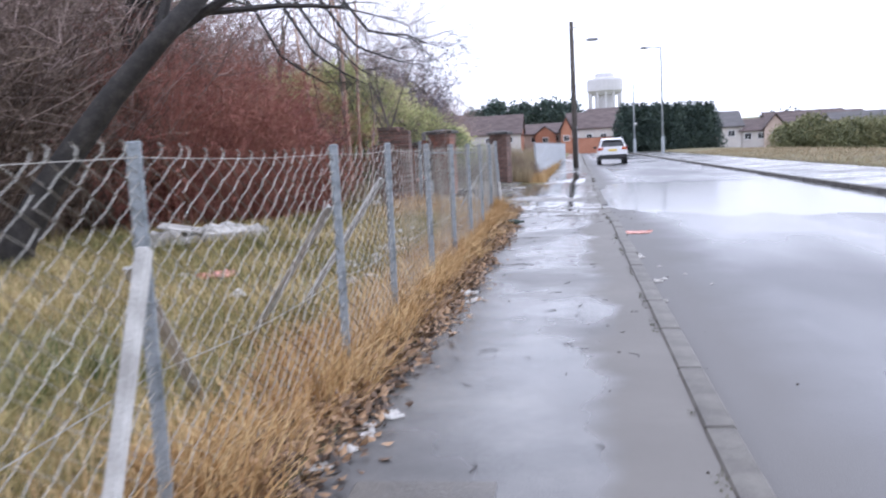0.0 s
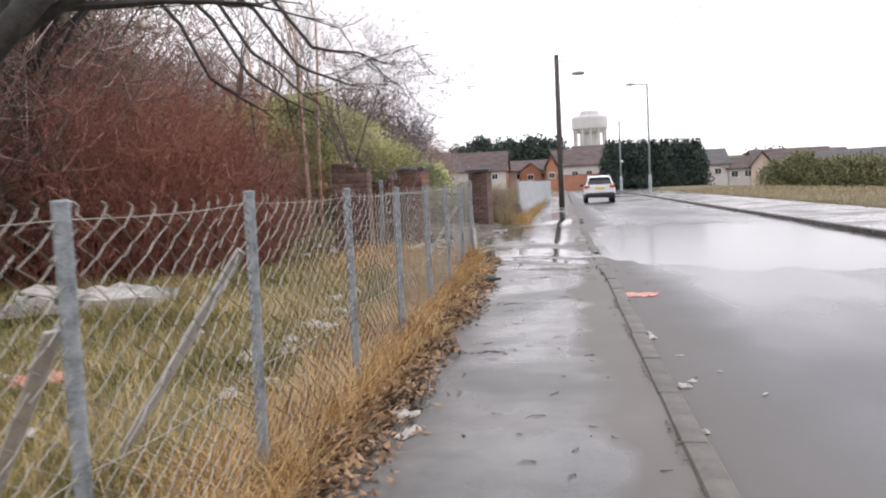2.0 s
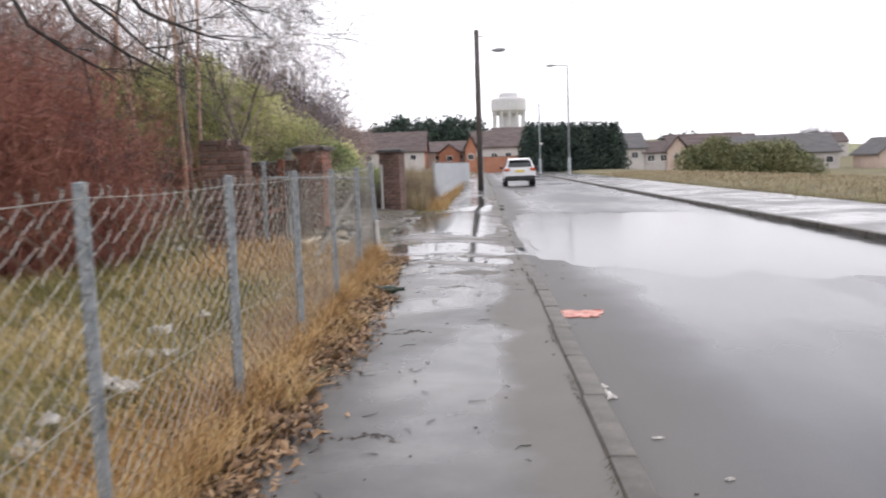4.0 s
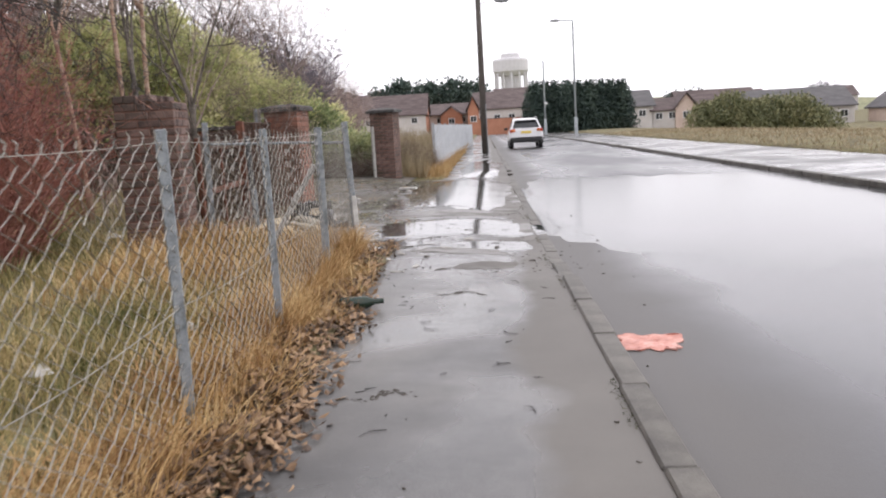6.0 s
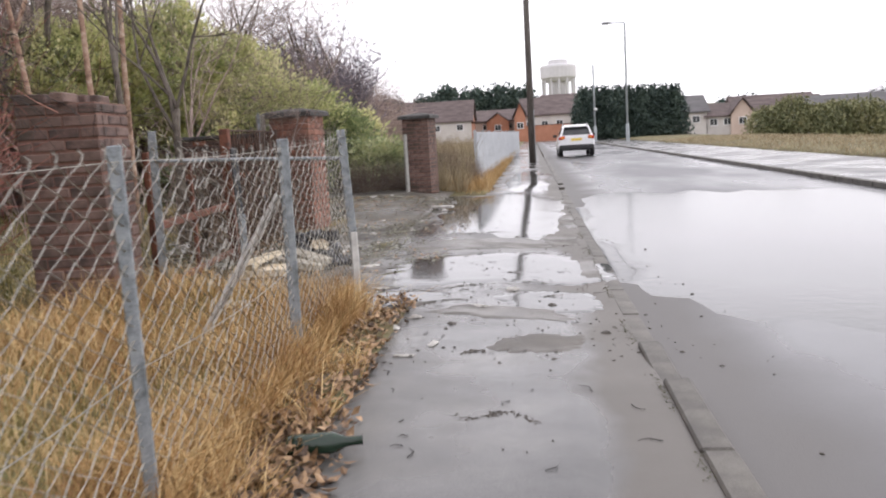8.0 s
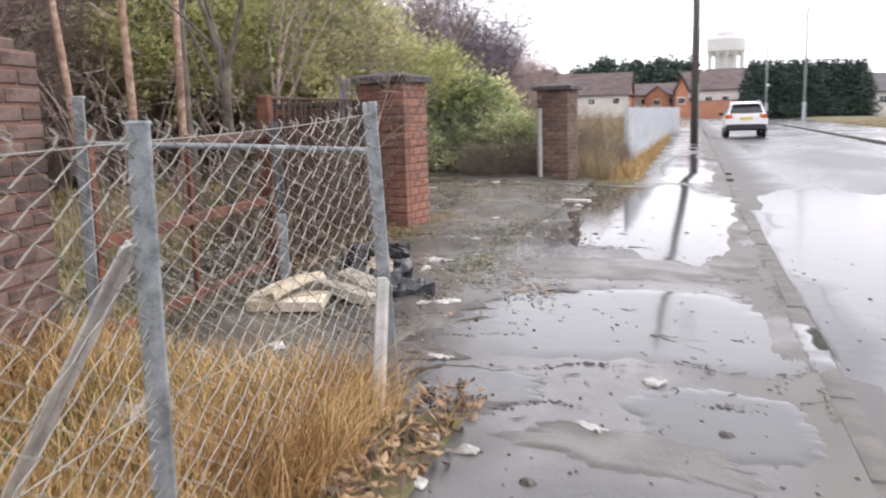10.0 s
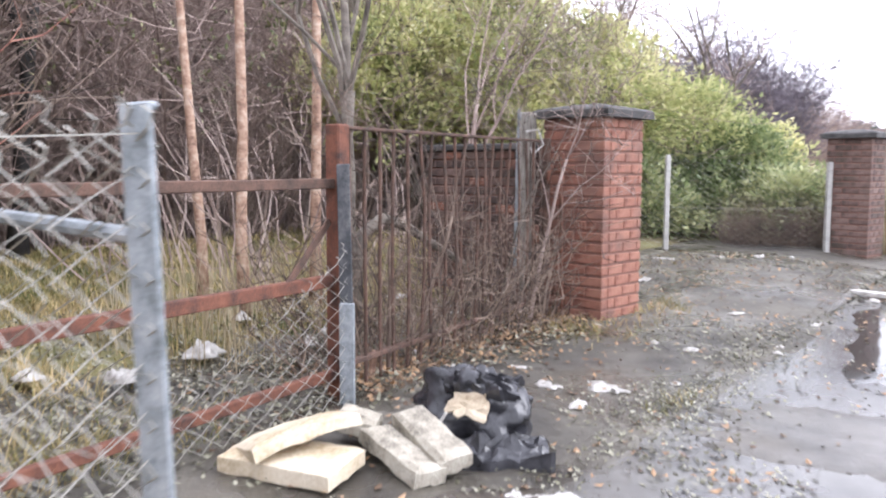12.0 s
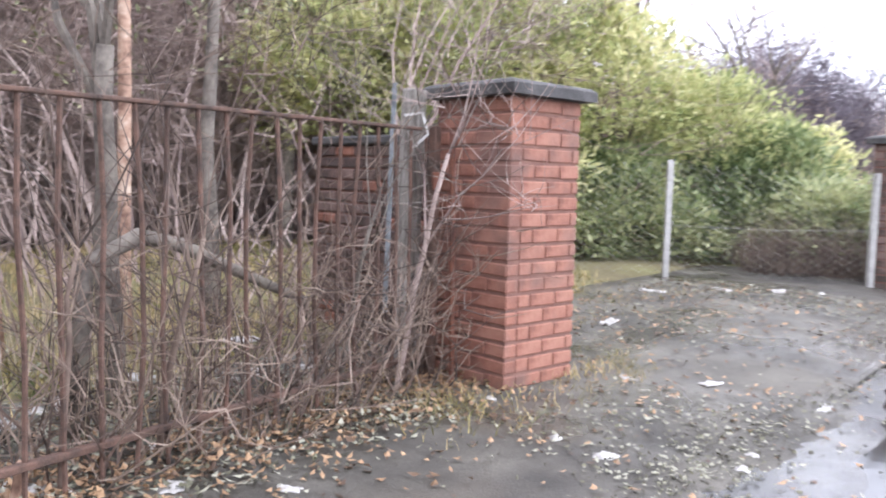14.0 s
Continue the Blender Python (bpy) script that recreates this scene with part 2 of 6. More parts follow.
M["pole_wood"] = mat("creosoted_pole_wood", [(0.035, 0.03, 0.026), (0.075, 0.064, 0.055), (0.11, 0.1, 0.088)], 5, 0.85, 40, 0.5, stretch=(6, 6, 0.5))
M["lamp_metal"] = mat("painted_lamp_column", [(0.3, 0.33, 0.35), (0.42, 0.46, 0.48)], 3, 0.5, 30, 0.1, metal=0.1)
M["lamp_grey"] = mat("grey_lantern_housing", [(0.2, 0.21, 0.22), (0.28, 0.29, 0.3)], 3, 0.5, 30, 0.1)
M["roof"] = mat("brown_roof_tiles", [(0.07, 0.052, 0.05), (0.105, 0.08, 0.077), (0.14, 0.108, 0.104)], 0.8, 0.9, 6, 0.5, stretch=(1, 1, 4))
M["roof_grey"] = mat("grey_roof_tiles", [(0.08, 0.077, 0.08), (0.13, 0.124, 0.126)], 0.8, 0.9, 6, 0.5, stretch=(1, 1, 4))
M["render"] = mat("pale_rendered_wall", [(0.45, 0.42, 0.4), (0.58, 0.55, 0.52)], 0.6, 0.9, 8, 0.2)
M["pink_brick"] = mat("pale_pink_brick_wall", [(0.48, 0.37, 0.31), (0.58, 0.47, 0.4)], 0.8, 0.9, 10, 0.3)
M["orange_brick"] = mat("orange_brick_wall", [(0.34, 0.15, 0.09), (0.46, 0.22, 0.14)], 0.8, 0.9, 10, 0.3)
M["glass_dark"] = mat("dark_window_glass", [(0.02, 0.022, 0.025), (0.04, 0.042, 0.045)], 2, 0.08, 10, 0.0)
M["frame_white"] = mat("white_window_frame", [(0.65, 0.65, 0.64), (0.75, 0.75, 0.74)], 2, 0.5, 10, 0.0)
M["tower"] = mat("pale_tower_concrete", [(0.5, 0.49, 0.5), (0.6, 0.59, 0.6)], 0.05, 0.9, 0.5, 0.1)
M["car_white"] = mat("white_car_paint", [(0.74, 0.74, 0.75), (0.8, 0.8, 0.81)], 2, 0.2, 10, 0.0)
M["black_plastic"] = mat("black_plastic", [(0.012, 0.012, 0.013), (0.025, 0.025, 0.026)], 5, 0.55, 40, 0.1)
M["tail"] = mat("red_lamp_lens", [(0.35, 0.02, 0.015), (0.5, 0.04, 0.02)], 10, 0.2, 30, 0.0)
M["amber"] = mat("amber_lamp_lens", [(0.7, 0.25, 0.02), (0.8, 0.35, 0.03)], 10, 0.2, 30, 0.0)
M["plate"] = mat("yellow_number_plate", [(0.7, 0.5, 0.06), (0.76, 0.56, 0.08)], 10, 0.4, 30, 0.0)
M["rim"] = mat("alloy_rim", [(0.35, 0.35, 0.36), (0.45, 0.45, 0.46)], 10, 0.35, 30, 0.0, metal=0.7)
M["silt"] = mat("grey_brown_silt", [(0.045, 0.04, 0.034), (0.085, 0.076, 0.064), (0.12, 0.108, 0.092)], 2.5, 0.3, 70, 0.5, rough2=0.6, dist=0.006)
M["cream_foam"] = mat("cream_upholstery_foam", [(0.34, 0.26, 0.15), (0.54, 0.46, 0.33), (0.64, 0.57, 0.45)], 4, 0.9, 60, 0.4)
M["mud"] = mat("wet_mud", [(0.02, 0.016, 0.012), (0.05, 0.04, 0.03), (0.08, 0.065, 0.05)], 8, 0.35, 60, 0.7)
M["far_fence"] = mat("pale_steel_fence", [(0.36, 0.38, 0.4), (0.5, 0.52, 0.54)], 2, 0.6, 20, 0.1, metal=0.1)

# ---- mesh helpers ----


class Mesh:
    def __init__(self):
        self.v, self.f = [], []

    def box(self, c, size, rot=None, bevel=0.0):
        sx, sy, sz = (d / 2 for d in size)
        k = min(bevel, sx, sy, sz)
        r = rot or Matrix.Identity(3)
        b = len(self.v)
        pts = []
        if k <= 0:
            for x in (-sx, sx):
                for y in (-sy, sy):
                    for z in (-sz, sz):
                        pts.append((x, y, z))
            fs = [(0, 1, 3, 2), (4, 6, 7, 5), (0, 4, 5, 1), (2, 3, 7, 6), (0, 2, 6, 4), (1, 5, 7, 3)]
        else:
            for z, q in ((-sz, k), (-sz + k, 0), (sz - k, 0), (sz, k)):
                for x, y in ((-sx + q, -sy + k), (-sx + k, -sy + q), (sx - k, -sy + q), (sx - q, -sy + k), (sx - q, sy - k), (sx - k, sy - q), (-sx + k, sy - q), (-sx + q, sy - k)):
                    pts.append((x, y, z))
            fs = [tuple(range(7, -1, -1)), tuple(range(24, 32))]
            for ring in range(3):
                for i in range(8):
                    j = (i + 1) % 8
                    fs.append((ring * 8 + i, ring * 8 + j, ring * 8 + 8 + j, ring * 8 + 8 + i))
        c = Vector(c)
        for p in pts:
            self.v.append(tuple(c + r @ Vector(p)))
        self.f += [tuple(b + i for i in q) for q in fs]
        return self

    def tube(self, pts, radii, n=5, cap=True):
        pts = [Vector(p) for p in pts]
        b = len(self.v)
        up = None
        for i, p in enumerate(pts):
            d = (pts[min(i + 1, len(pts) - 1)] - pts[max(i - 1, 0)]).normalized()
            if up is None:
                up = d.orthogonal().normalized()
            else:
                up = (up - d * up.dot(d))
                up = up.normalized() if up.length > 1e-5 else d.orthogonal().normalized()
            s = d.cross(up)
            for k in range(n):
                a = 2 * math.pi * k / n
                self.v.append(tuple(p + (up * math.cos(a) + s * math.sin(a)) * radii[i]))
        for i in range(len(pts) - 1):
            for k in range(n):
                j = (k + 1) % n
                self.f.append((b + i * n + k, b + i * n + j, b + i * n + n + j, b + i * n + n + k))
        if cap:
            self.f.append(tuple(b + k for k in range(n - 1, -1, -1)))
            e = b + (len(pts) - 1) * n
            self.f.append(tuple(e + k for k in range(n)))
        return self

    def quad(self, a, b_, c, d):
        b = len(self.v)
        self.v += [tuple(a), tuple(b_), tuple(c), tuple(d)]
        self.f.append((b, b + 1, b + 2, b + 3))
        return self

    def tri(self, a, b_, c):
        b = len(self.v)
        self.v += [tuple(a), tuple(b_), tuple(c)]
        self.f.append((b, b + 1, b + 2))
        return self

    def leaf(self, p, along, side, length, width):
        """A pointed leaf, folded along its rib."""
        p, b = Vector(p), len(self.v)
        nrm = along.cross(side)
        self.v += [tuple(p), tuple(p + along * length * 0.5 + side * width * 0.5 + nrm * width * 0.15), tuple(p + along * length - nrm * width * 0.15),
                   tuple(p + along * length * 0.5 - side * width * 0.5 + nrm * width * 0.15), tuple(p + along * length * 0.5)]
        self.f += [(b, b + 1, b + 4), (b + 1, b + 2, b + 4), (b + 2, b + 3, b + 4), (b + 3, b, b + 4)]
        return self

    def lathe(self, prof, n=16, centre=(0, 0, 0), axis="z"):
        b = len(self.v)
        cx, cy, cz = centre
        for r, h in prof:
            for k in range(n):
                a = 2 * math.pi * k / n
                u, w = r * math.cos(a), r * math.sin(a)
                self.v.append({"z": (cx + u, cy + w, cz + h), "x": (cx + h, cy + u, cz + w), "y": (cx + w, cy + h, cz + u)}[axis])
        for i in range(len(prof) - 1):
            for k in range(n):
                j = (k + 1) % n
                self.f.append((b + i * n + k, b + i * n + j, b + i * n + n + j, b + i * n + n + k))
        self.f.append(tuple(b + k for k in range(n - 1, -1, -1)))
        self.f.append(tuple(b + (len(prof) - 1) * n + k for k in range(n)))
        return self

    def data(self, name, material, smooth=False):
        me = bpy.data.meshes.new(name)
        me.from_pydata(self.v, [], self.f)
        me.materials.append(material)
        if smooth:
            me.polygons.foreach_set("use_smooth", [True] * len(me.polygons))
        me.update()
        return me


def thing(name, x=0, y=0, z=0, rz=0, label="", category="", group="", kind=""):
    ob = new(name)
    ob.matrix_basis = pose(x, y, z, 0, 0, rz)
    return tagged(ob, label, category, group, kind)


def part(name, mb, material, parent, label="", smooth=False, kind=""):
    ob = new(name, mb.data(name, material, smooth))
    ob.parent = parent
    return tagged(ob, label, kind=kind)


def solo(name, mb, material, label="", category="", group="", kind="", at=None, smooth=False):
    ob = new(name, mb.data(name, material, smooth))
    if at is not None:
        ob.matrix_basis = at
    return tagged(ob, label, category, group, kind)


def step(a, b, x):
    u = min(1.0, max(0.0, (x - a) / (b - a)))
    return u * u * (3 - 2 * u)


def wob(x, y, s=1.0, seed=0.0):
    return noise.noise((x * s, y * s, seed))


def axes(a, b):
    """Rotation whose x runs from a to b, with z as upright as it can be."""
    d = (Vector(b) - Vector(a)).normalized()
    y = Vector((0, 0, 1)).cross(d)
    y = y.normalized() if y.length > 1e-4 else Vector((0, 1, 0))
    return Matrix((d, y, d.cross(y))).transposed()


def bar(mb, a, b, w, h, bevel=0.003):
    a, b = Vector(a), Vector(b)
    return mb.box((a + b) / 2, ((b - a).length, w, h), axes(a, b), bevel)


# ---- the ground ----
KERB_X, ROAD_X, FAR_X, FAR_BACK, EDGE_X = 1.76, 1.88, 7.1, 10.4, 0.28
DROP_A, DROP_B = 15.4, 29.5
MOUTH_X = -0.5  # the pavement widens to here across the driveway mouth


def drive_z(x, y):
    left = step(-0.4, -2.0, x)
    return 0.05 * left - 0.006 + 0.12 * step(22, 26, y) * step(0.25, -1.2, x)


def pave_z(x, y):
    drop = step(DROP_A - 1, DROP_A + 0.5, y) * (1 - step(DROP_B - 0.5, DROP_B + 1, y))
    return 0.004 * wob(x, y, 0.8, 3) - 0.078 * drop * step(0.5, KERB_X, x)


def on_drive(x, y):
    return -3.4 < x < MOUTH_X + 0.03 and 16.9 + 0.25 * wob(x, y, 1.2, 5) < y < 28.6


def on_mouth(x, y):
    return x > EDGE_X - 0.06 or 17.1 + 0.2 * wob(x, y, 1.3, 15) < y < 27.9 + 0.3 * wob(x, y, 1.1, 16)


def field_z(x, y):
    z = 0.02 + 0.12 * step(0.0, -1.2, x) + 0.07 * wob(x, y, 0.35, 1) * step(0, -2, x) + 0.03 * wob(x, y, 1.7, 2)
    a = step(16.4, 17.3, y) * (1 - step(28.4, 29.4, y))
    return z * (1 - a) + a * (drive_z(x, y) - 0.0 + 0.05 * step(-2.6, -4.0, x))


def ground_z(x, y):
    if EDGE_X - 0.001 < x < FAR_BACK + 0.001:
        return -0.3
    if x > FAR_BACK:
        return 0.03 + 0.1 * step(10.4, 12.5, x) * (1 - step(15, 24, x)) + 0.05 * wob(x, y, 0.3, 4) - 1.5 * step(14, 40, x) * step(20, 60, y) * (1 - step(200, 300, y))
    a = step(16.6, 17.1, y) * (1 - step(28.2, 28.8, y)) * step(-3.6, -3.1, x)
    far = step(150, 400, y) * 9.0
    return field_z(x, y) - 0.06 * a + far


def lines(*spans):
    out = []
    for a, b, n in spans:
        out += [a + (b - a) * i / n for i in range(n)]
    return out + [spans[-1][1]]


def sheet(xs, ys, fz, keep=None):
    mb = Mesh()
    nx = len(xs)
    mb.v = [(x, y, fz(x, y)) for y in ys for x in xs]
    for j in range(len(ys) - 1):
        for i in range(nx - 1):
            if keep is None or keep((xs[i] + xs[i + 1]) / 2, (ys[j] + ys[j + 1]) / 2):
                mb.f.append((j * nx + i, j * nx + i + 1, j * nx + nx + i + 1, j * nx + nx + i))
    return mb


gx = lines((-2500, -60, 8), (-60, -14, 12), (-14, 0.0, 56), (0.0, EDGE_X - 0.02, 2)) + lines((EDGE_X + 0.05, FAR_BACK - 0.05, 3)) + lines((FAR_BACK + 0.02, 30, 24), (30, 2500, 8))
gy = lines((-400, -8, 6), (-8, 34, 140), (34, 160, 50), (160, 3500, 12))
ground = solo("ground", sheet(gx, gy, ground_z), M["soil"], "rough winter field soil with patchy grass", "ground", kind="structure", smooth=True)
road = solo("road", sheet(lines((ROAD_X - 0.01, FAR_X + 0.01, 10)), lines((-60, 0, 10), (0, 40, 60), (40, 128, 22)), lambda x, y: -0.085 + 0.003 * wob(x, y, 0.5, 7)),
            M["road"], "wet grey asphalt road", "road", kind="structure", smooth=True)
pavement = solo("pavement", sheet(lines((MOUTH_X, EDGE_X - 0.06, 12), (EDGE_X - 0.06, KERB_X + 0.012, 14)), lines((-20, 0, 10), (0, 14, 44), (14, 30, 130), (30, 45, 45), (45, 128, 40)), pave_z, on_mouth),
                M["pavement"], "wet worn asphalt pavement with puddles", "pavement", kind="structure", smooth=True)
far_pavement = solo("far_pavement", sheet(lines((FAR_X + 0.11, FAR_BACK, 6)), lines((-20, 128, 100)), lambda x, y: 0.004 * wob(x, y, 0.8, 9)),
                    M["far_pavement"], "wet asphalt pavement across the road", "pavement", kind="structure", smooth=True)
driveway = solo("driveway", sheet(lines((-3.3, MOUTH_X + 0.04, 44)), lines((16.6, 28.6, 124)), lambda x, y: drive_z(x, y) + 0.008 * wob(x, y, 1.5, 11) + 0.006 * wob(x, y, 5, 12), on_drive),
                M["drive"], "muddy asphalt driveway strewn with litter", "driveway", kind="structure", smooth=True)

# standing water: sheets with ragged outlines


def puddle(name, cx, cy, rx, ry, fz, seed, clip, label, n=96, rings=7, skew=0.0, material="water", high=0.004, rag=0.14, category="water", kind="structure"):
    mb = Mesh()
    mb.v = [(cx, cy, fz(cx, cy) + high)]
    for j in range(1, rings + 1):
        for k in range(n):
            a = 2 * math.pi * k / n
            r = 1 + 0.3 * noise.noise((math.cos(a) * 1.5, math.sin(a) * 1.5, seed)) + rag * noise.noise((math.cos(a) * 6, math.sin(a) * 6, seed + 5)) + 0.3 * rag * noise.noise((math.cos(a) * 19, math.sin(a) * 19, seed + 9))
            sq = (abs(math.cos(a)) ** 2.6 + abs(math.sin(a)) ** 2.6) ** (-1 / 2.6)
            x = min(max(cx + rx * r * sq * math.cos(a) * j / rings, clip[0]), clip[1])
            y = cy + ry * r * sq * math.sin(a) * j / rings + skew * (x - cx)
            mb.v.append((x, y, fz(x, y) + (high + (0.006 * wob(x, y, 4, seed) if high > 0.005 else 0) if j < rings else -0.006)))
    mb.f = [(0, 1 + k, 1 + (k + 1) % n) for k in range(n)]
    for j in range(rings - 1):
        for k in range(n):
            i = (k + 1) % n
            mb.f.append((1 + j * n + k, 1 + j * n + n + k, 1 + j * n + n + i, 1 + j * n + i))
    return solo(name, mb, M[material], label, category, kind=kind, smooth=True)


def road_z(x, y):
    return -0.085 + 0.003 * wob(x, y, 0.5, 7)


def apron_z(x, y):
    return pave_z(x, y) if x > MOUTH_X else drive_z(x, y) + 0.008 * wob(x, y, 1.5, 11)


puddle("water_1", 4.5, 21.0, 3.4, 6.7, road_z, 1.0, (ROAD_X + 0.005, FAR_X - 0.005), "shallow flood water across the road", skew=-0.45, material="road_water")
puddle("water_2", 1.1, 32.5, 0.62, 4.2, pave_z, 2.0, (EDGE_X + 0.1, KERB_X - 0.01), "long puddle on the pavement")
puddle("water_3", 0.72, 24.7, 1.1, 3.7, apron_z, 3.0, (-1.6, ROAD_X), "broad puddle at the driveway mouth")
puddle("water_4", 0.8, 18.5, 1.1, 1.05, apron_z, 4.0, (-0.6, ROAD_X), "shallow puddle on the pavement")
puddle("water_5", 1.3, 17.0, 0.45, 0.42, apron_z, 6.0, (-0.3, ROAD_X), "thin puddle on the pavement")
puddle("water_6", 0.15, 17.1, 0.42, 0.32, apron_z, 8.0, (-0.3, KERB_X - 0.01), "thin puddle beside the fence corner")

# kerbs
kerb = thing("kerb", label="worn grey concrete kerb stones", category="kerb", kind="structure")
kerb_mesh = Mesh().box((0, 0, -0.1), (0.126, 0.912, 0.22), None, 0.01).data("kerb_stone", M["kerb"])
for i in range(62):
    y = -4 + 0.915 * i
    dz = -0.094 * step(DROP_A - 1, DROP_A + 0.5, y) * (1 - step(DROP_B - 0.5, DROP_B + 1, y))
    k = new("kerb_stone", kerb_mesh)
    k.parent = kerb
    k.matrix_basis = pose(KERB_X + 0.068 + random.uniform(-0.006, 0.006), y, dz + 0.004 + random.uniform(-0.004, 0.004), random.uniform(-0.3, 0.3), random.uniform(-1.5, 1.5), random.uniform(-0.5, 0.5))
fk = Mesh()
for i in range(145):
    fk.box((FAR_X + 0.06, -10 + 0.915 * i, -0.1), (0.122, 0.9, 0.22), None, 0.014)
solo("far_kerb", fk, M["kerb"], "grey concrete kerb across the road", "kerb", kind="structure")

# ---- chain-link fences ----
POSTS = [(0.06, 1.3, 1.2), (0.035, 3.64, 1.2), (0.07, 5.55, 1.19), (0.066, 6.775, 1.2), (0.05, 8.38, 1.2), (0.02, 9.95, 1.2), (-0.01, 11.58, 1.21), (-0.055, 13.25, 1.21), (-0.136, 15.22, 1.22), (-0.18, 16.91, 1.28)]


def link_mesh(a, b, low_a, low_b, top_a, top_b, cell=0.062, sag=0.0, lean=0.0, r=0.0025):
    """Woven zigzag wires between two posts, from the low to the top heights, with twisted ends."""
    mb = Mesh()
    a, b = Vector((a[0], a[1], 0)), Vector((b[0], b[1], 0))
    d = b - a
    n = max(2, int(d.length / cell))
    side = Vector((-d.y, d.x, 0)).normalized()
    for i in range(n + 1):
        u = i / n
        lo = low_a + (low_b - low_a) * u
        hi = top_a + (top_b - top_a) * u - sag * math.sin(math.pi * u) + 0.015 * wob(i, 0, 0.7, 21)
        rows = max(2, int((hi - lo) / (cell * 0.62)))
        pts = []
        for k in range(rows + 1):
            off = (0.5 if (k + i) % 2 == 0 else -0.5) * cell * 1.04
            z = lo + (hi - lo) * k / rows
            p = a + d * u + d.normalized() * (off + 0.012 * wob(i, k, 0.25, 4)) + side * ((0.004 if k % 2 else -0.004) + 0.03 * wob(u * d.length, z, 1.3, a.y) + lean * z)
            pts.append((p.x, p.y, z))
        x, y, z = pts[-1]
        pts.append((x + 0.012 * d.x / d.length, y + 0.012 * d.y / d.length, z + 0.022))
        pts.append((x - 0.012 * d.x / d.length, y - 0.012 * d.y / d.length, z + 0.034))
        mb.tube(pts, [r] * len(pts), 3, False)
    return mb


def post_mesh(h, w=0.055, below=0.25):
    """Rolled angle-section post with a rounded head."""
    mb = Mesh()
    mb.box((0, 0, (h - below) / 2), (w, 0.012, h + below), None, 0.004)
    mb.box((-w / 2 + 0.006, w / 2, (h - below) / 2 - 0.003), (0.012, w, h + below - 0.006), None, 0.004)
    mb.box((0.002, 0.012, h - 0.006), (w * 0.94, 0.022, 0.014), None, 0.006)
    return mb


fence = thing("chain_link_fence", label="grey chain-link fence on angle-steel posts along the pavement", category="fence")
for i, (x, y, h) in enumerate(POSTS):
    p = part("post", post_mesh(h + 0.03, 0.062 if i > 7 else 0.045), M["galv"], fence)
    tilt = -0.8 if i == 1 else random.uniform(-0.4, 0.4)
    p.matrix_basis = pose(x + (0.05 if i == 9 else 0), y, 0, tilt, -2.4 if i == 9 else random.uniform(-0.6, 0.6), random.uniform(-10, 10) + 20)
for i in range(len(POSTS) - 1):
    a, b = POSTS[i], POSTS[i + 1]
    part("wire_mesh", link_mesh(a, b, 0.03, 0.03, a[2] + 0.0, b[2] + 0.0, sag=0.02 + 0.02 * random.random()), M["wire"], fence)
    for z, s in ((0.985, 0.012), (0.45, 0.03), (0.06, 0.02)):
        pts = []
        for k in range(9):
            u = k / 8
            pts.append((a[0] + (b[0] - a[0]) * u + 0.006, a[1] + (b[1] - a[1]) * u, z * (a[2] + (b[2] - a[2]) * u) - s * math.sin(math.pi * u)))
        part("line_wire", Mesh().tube(pts, [0.0019] * 9, 4), M["wire"], fence)
for i, fx, fy, z in ((1, -0.47, 5.0, 0.86), (2, -0.78, 6.15, 0.9), (3, -0.72, 6.85, 1.0), (8, -0.8, 15.2, 0.95)):
    x, y, h = POSTS[i]
    mb = Mesh()
    bar(mb, (fx, fy, -0.02), (x - 0.04, y, z), 0.05, 0.01, 0.002)
    bar(mb, (fx, fy + 0.022, -0.02), (x - 0.04, y + 0.022, z), 0.008, 0.045, 0.002)
    part("brace", mb, M["brace"], fence)
mb = Mesh()
bar(mb, (0.065, 3.6, 0.92), (0.095, 3.08, -0.1), 0.042, 0.042, 0.006)
part("concrete_spur", mb, M["concrete"], fence, "pale leaning concrete spur")
mb = Mesh()
bar(mb, (-0.13, 16.84, 0.55), (-0.06, 16.5, -0.1), 0.052, 0.058, 0.008)
part("concrete_spur", mb, M["concrete"], fence, "pale leaning concrete spur")

J, I = (-1.6, 16.78), POSTS[-1]
return_fence = thing("chain_link_return", label="slack chain-link panel with a top rail across the corner", category="fence")
mb = post_mesh(1.38, 0.06)
p = part("post", mb, M["galv"], return_fence)
p.matrix_basis = pose(J[0], J[1], 0, 0, 1, 10)
mb = Mesh()
mb.tube([(J[0], J[1], 1.16), ((J[0] + I[0]) / 2, 16.86, 1.135), (I[0], I[1], 1.1)], [0.014] * 3, 8)
part("top_rail", mb, M["galv"], return_fence)
part("wire_mesh", link_mesh(J, (I[0], I[1]), 0.05, 0.02, 1.34, 1.27, sag=0.12), M["wire"], return_fence)
part("line_wire", Mesh().tube([(J[0], J[1], 0.5), (-0.9, 16.88, 0.4), (I[0], I[1], 0.5)], [0.002] * 3, 4), M["wire"], return_fence)

K = (-1.8, 19.15)
side_fence = thing("collapsed_chain_link", label="collapsed chain-link panel beside the rusty gate", category="fence")
# dark post, with a paler piece over its lower half
p = part("post", post_mesh(1.23, 0.065), M["dark_steel"], side_fence, "dark steel post, paler towards the foot")
p.matrix_basis = pose(K[0], K[1], 0, 0, -1, 30)
part("pale_lower_section", Mesh().box((K[0], K[1] - 0.01, 0.25), (0.075, 0.03, 0.6), Matrix.Rotation(radians(30), 3, "Z"), 0.005), M["galv"], side_fence)
part("wire_mesh", link_mesh((-1.66, 17.75), K, 0.08, 0.06, 0.25, 0.82, sag=0.05), M["wire"], side_fence)

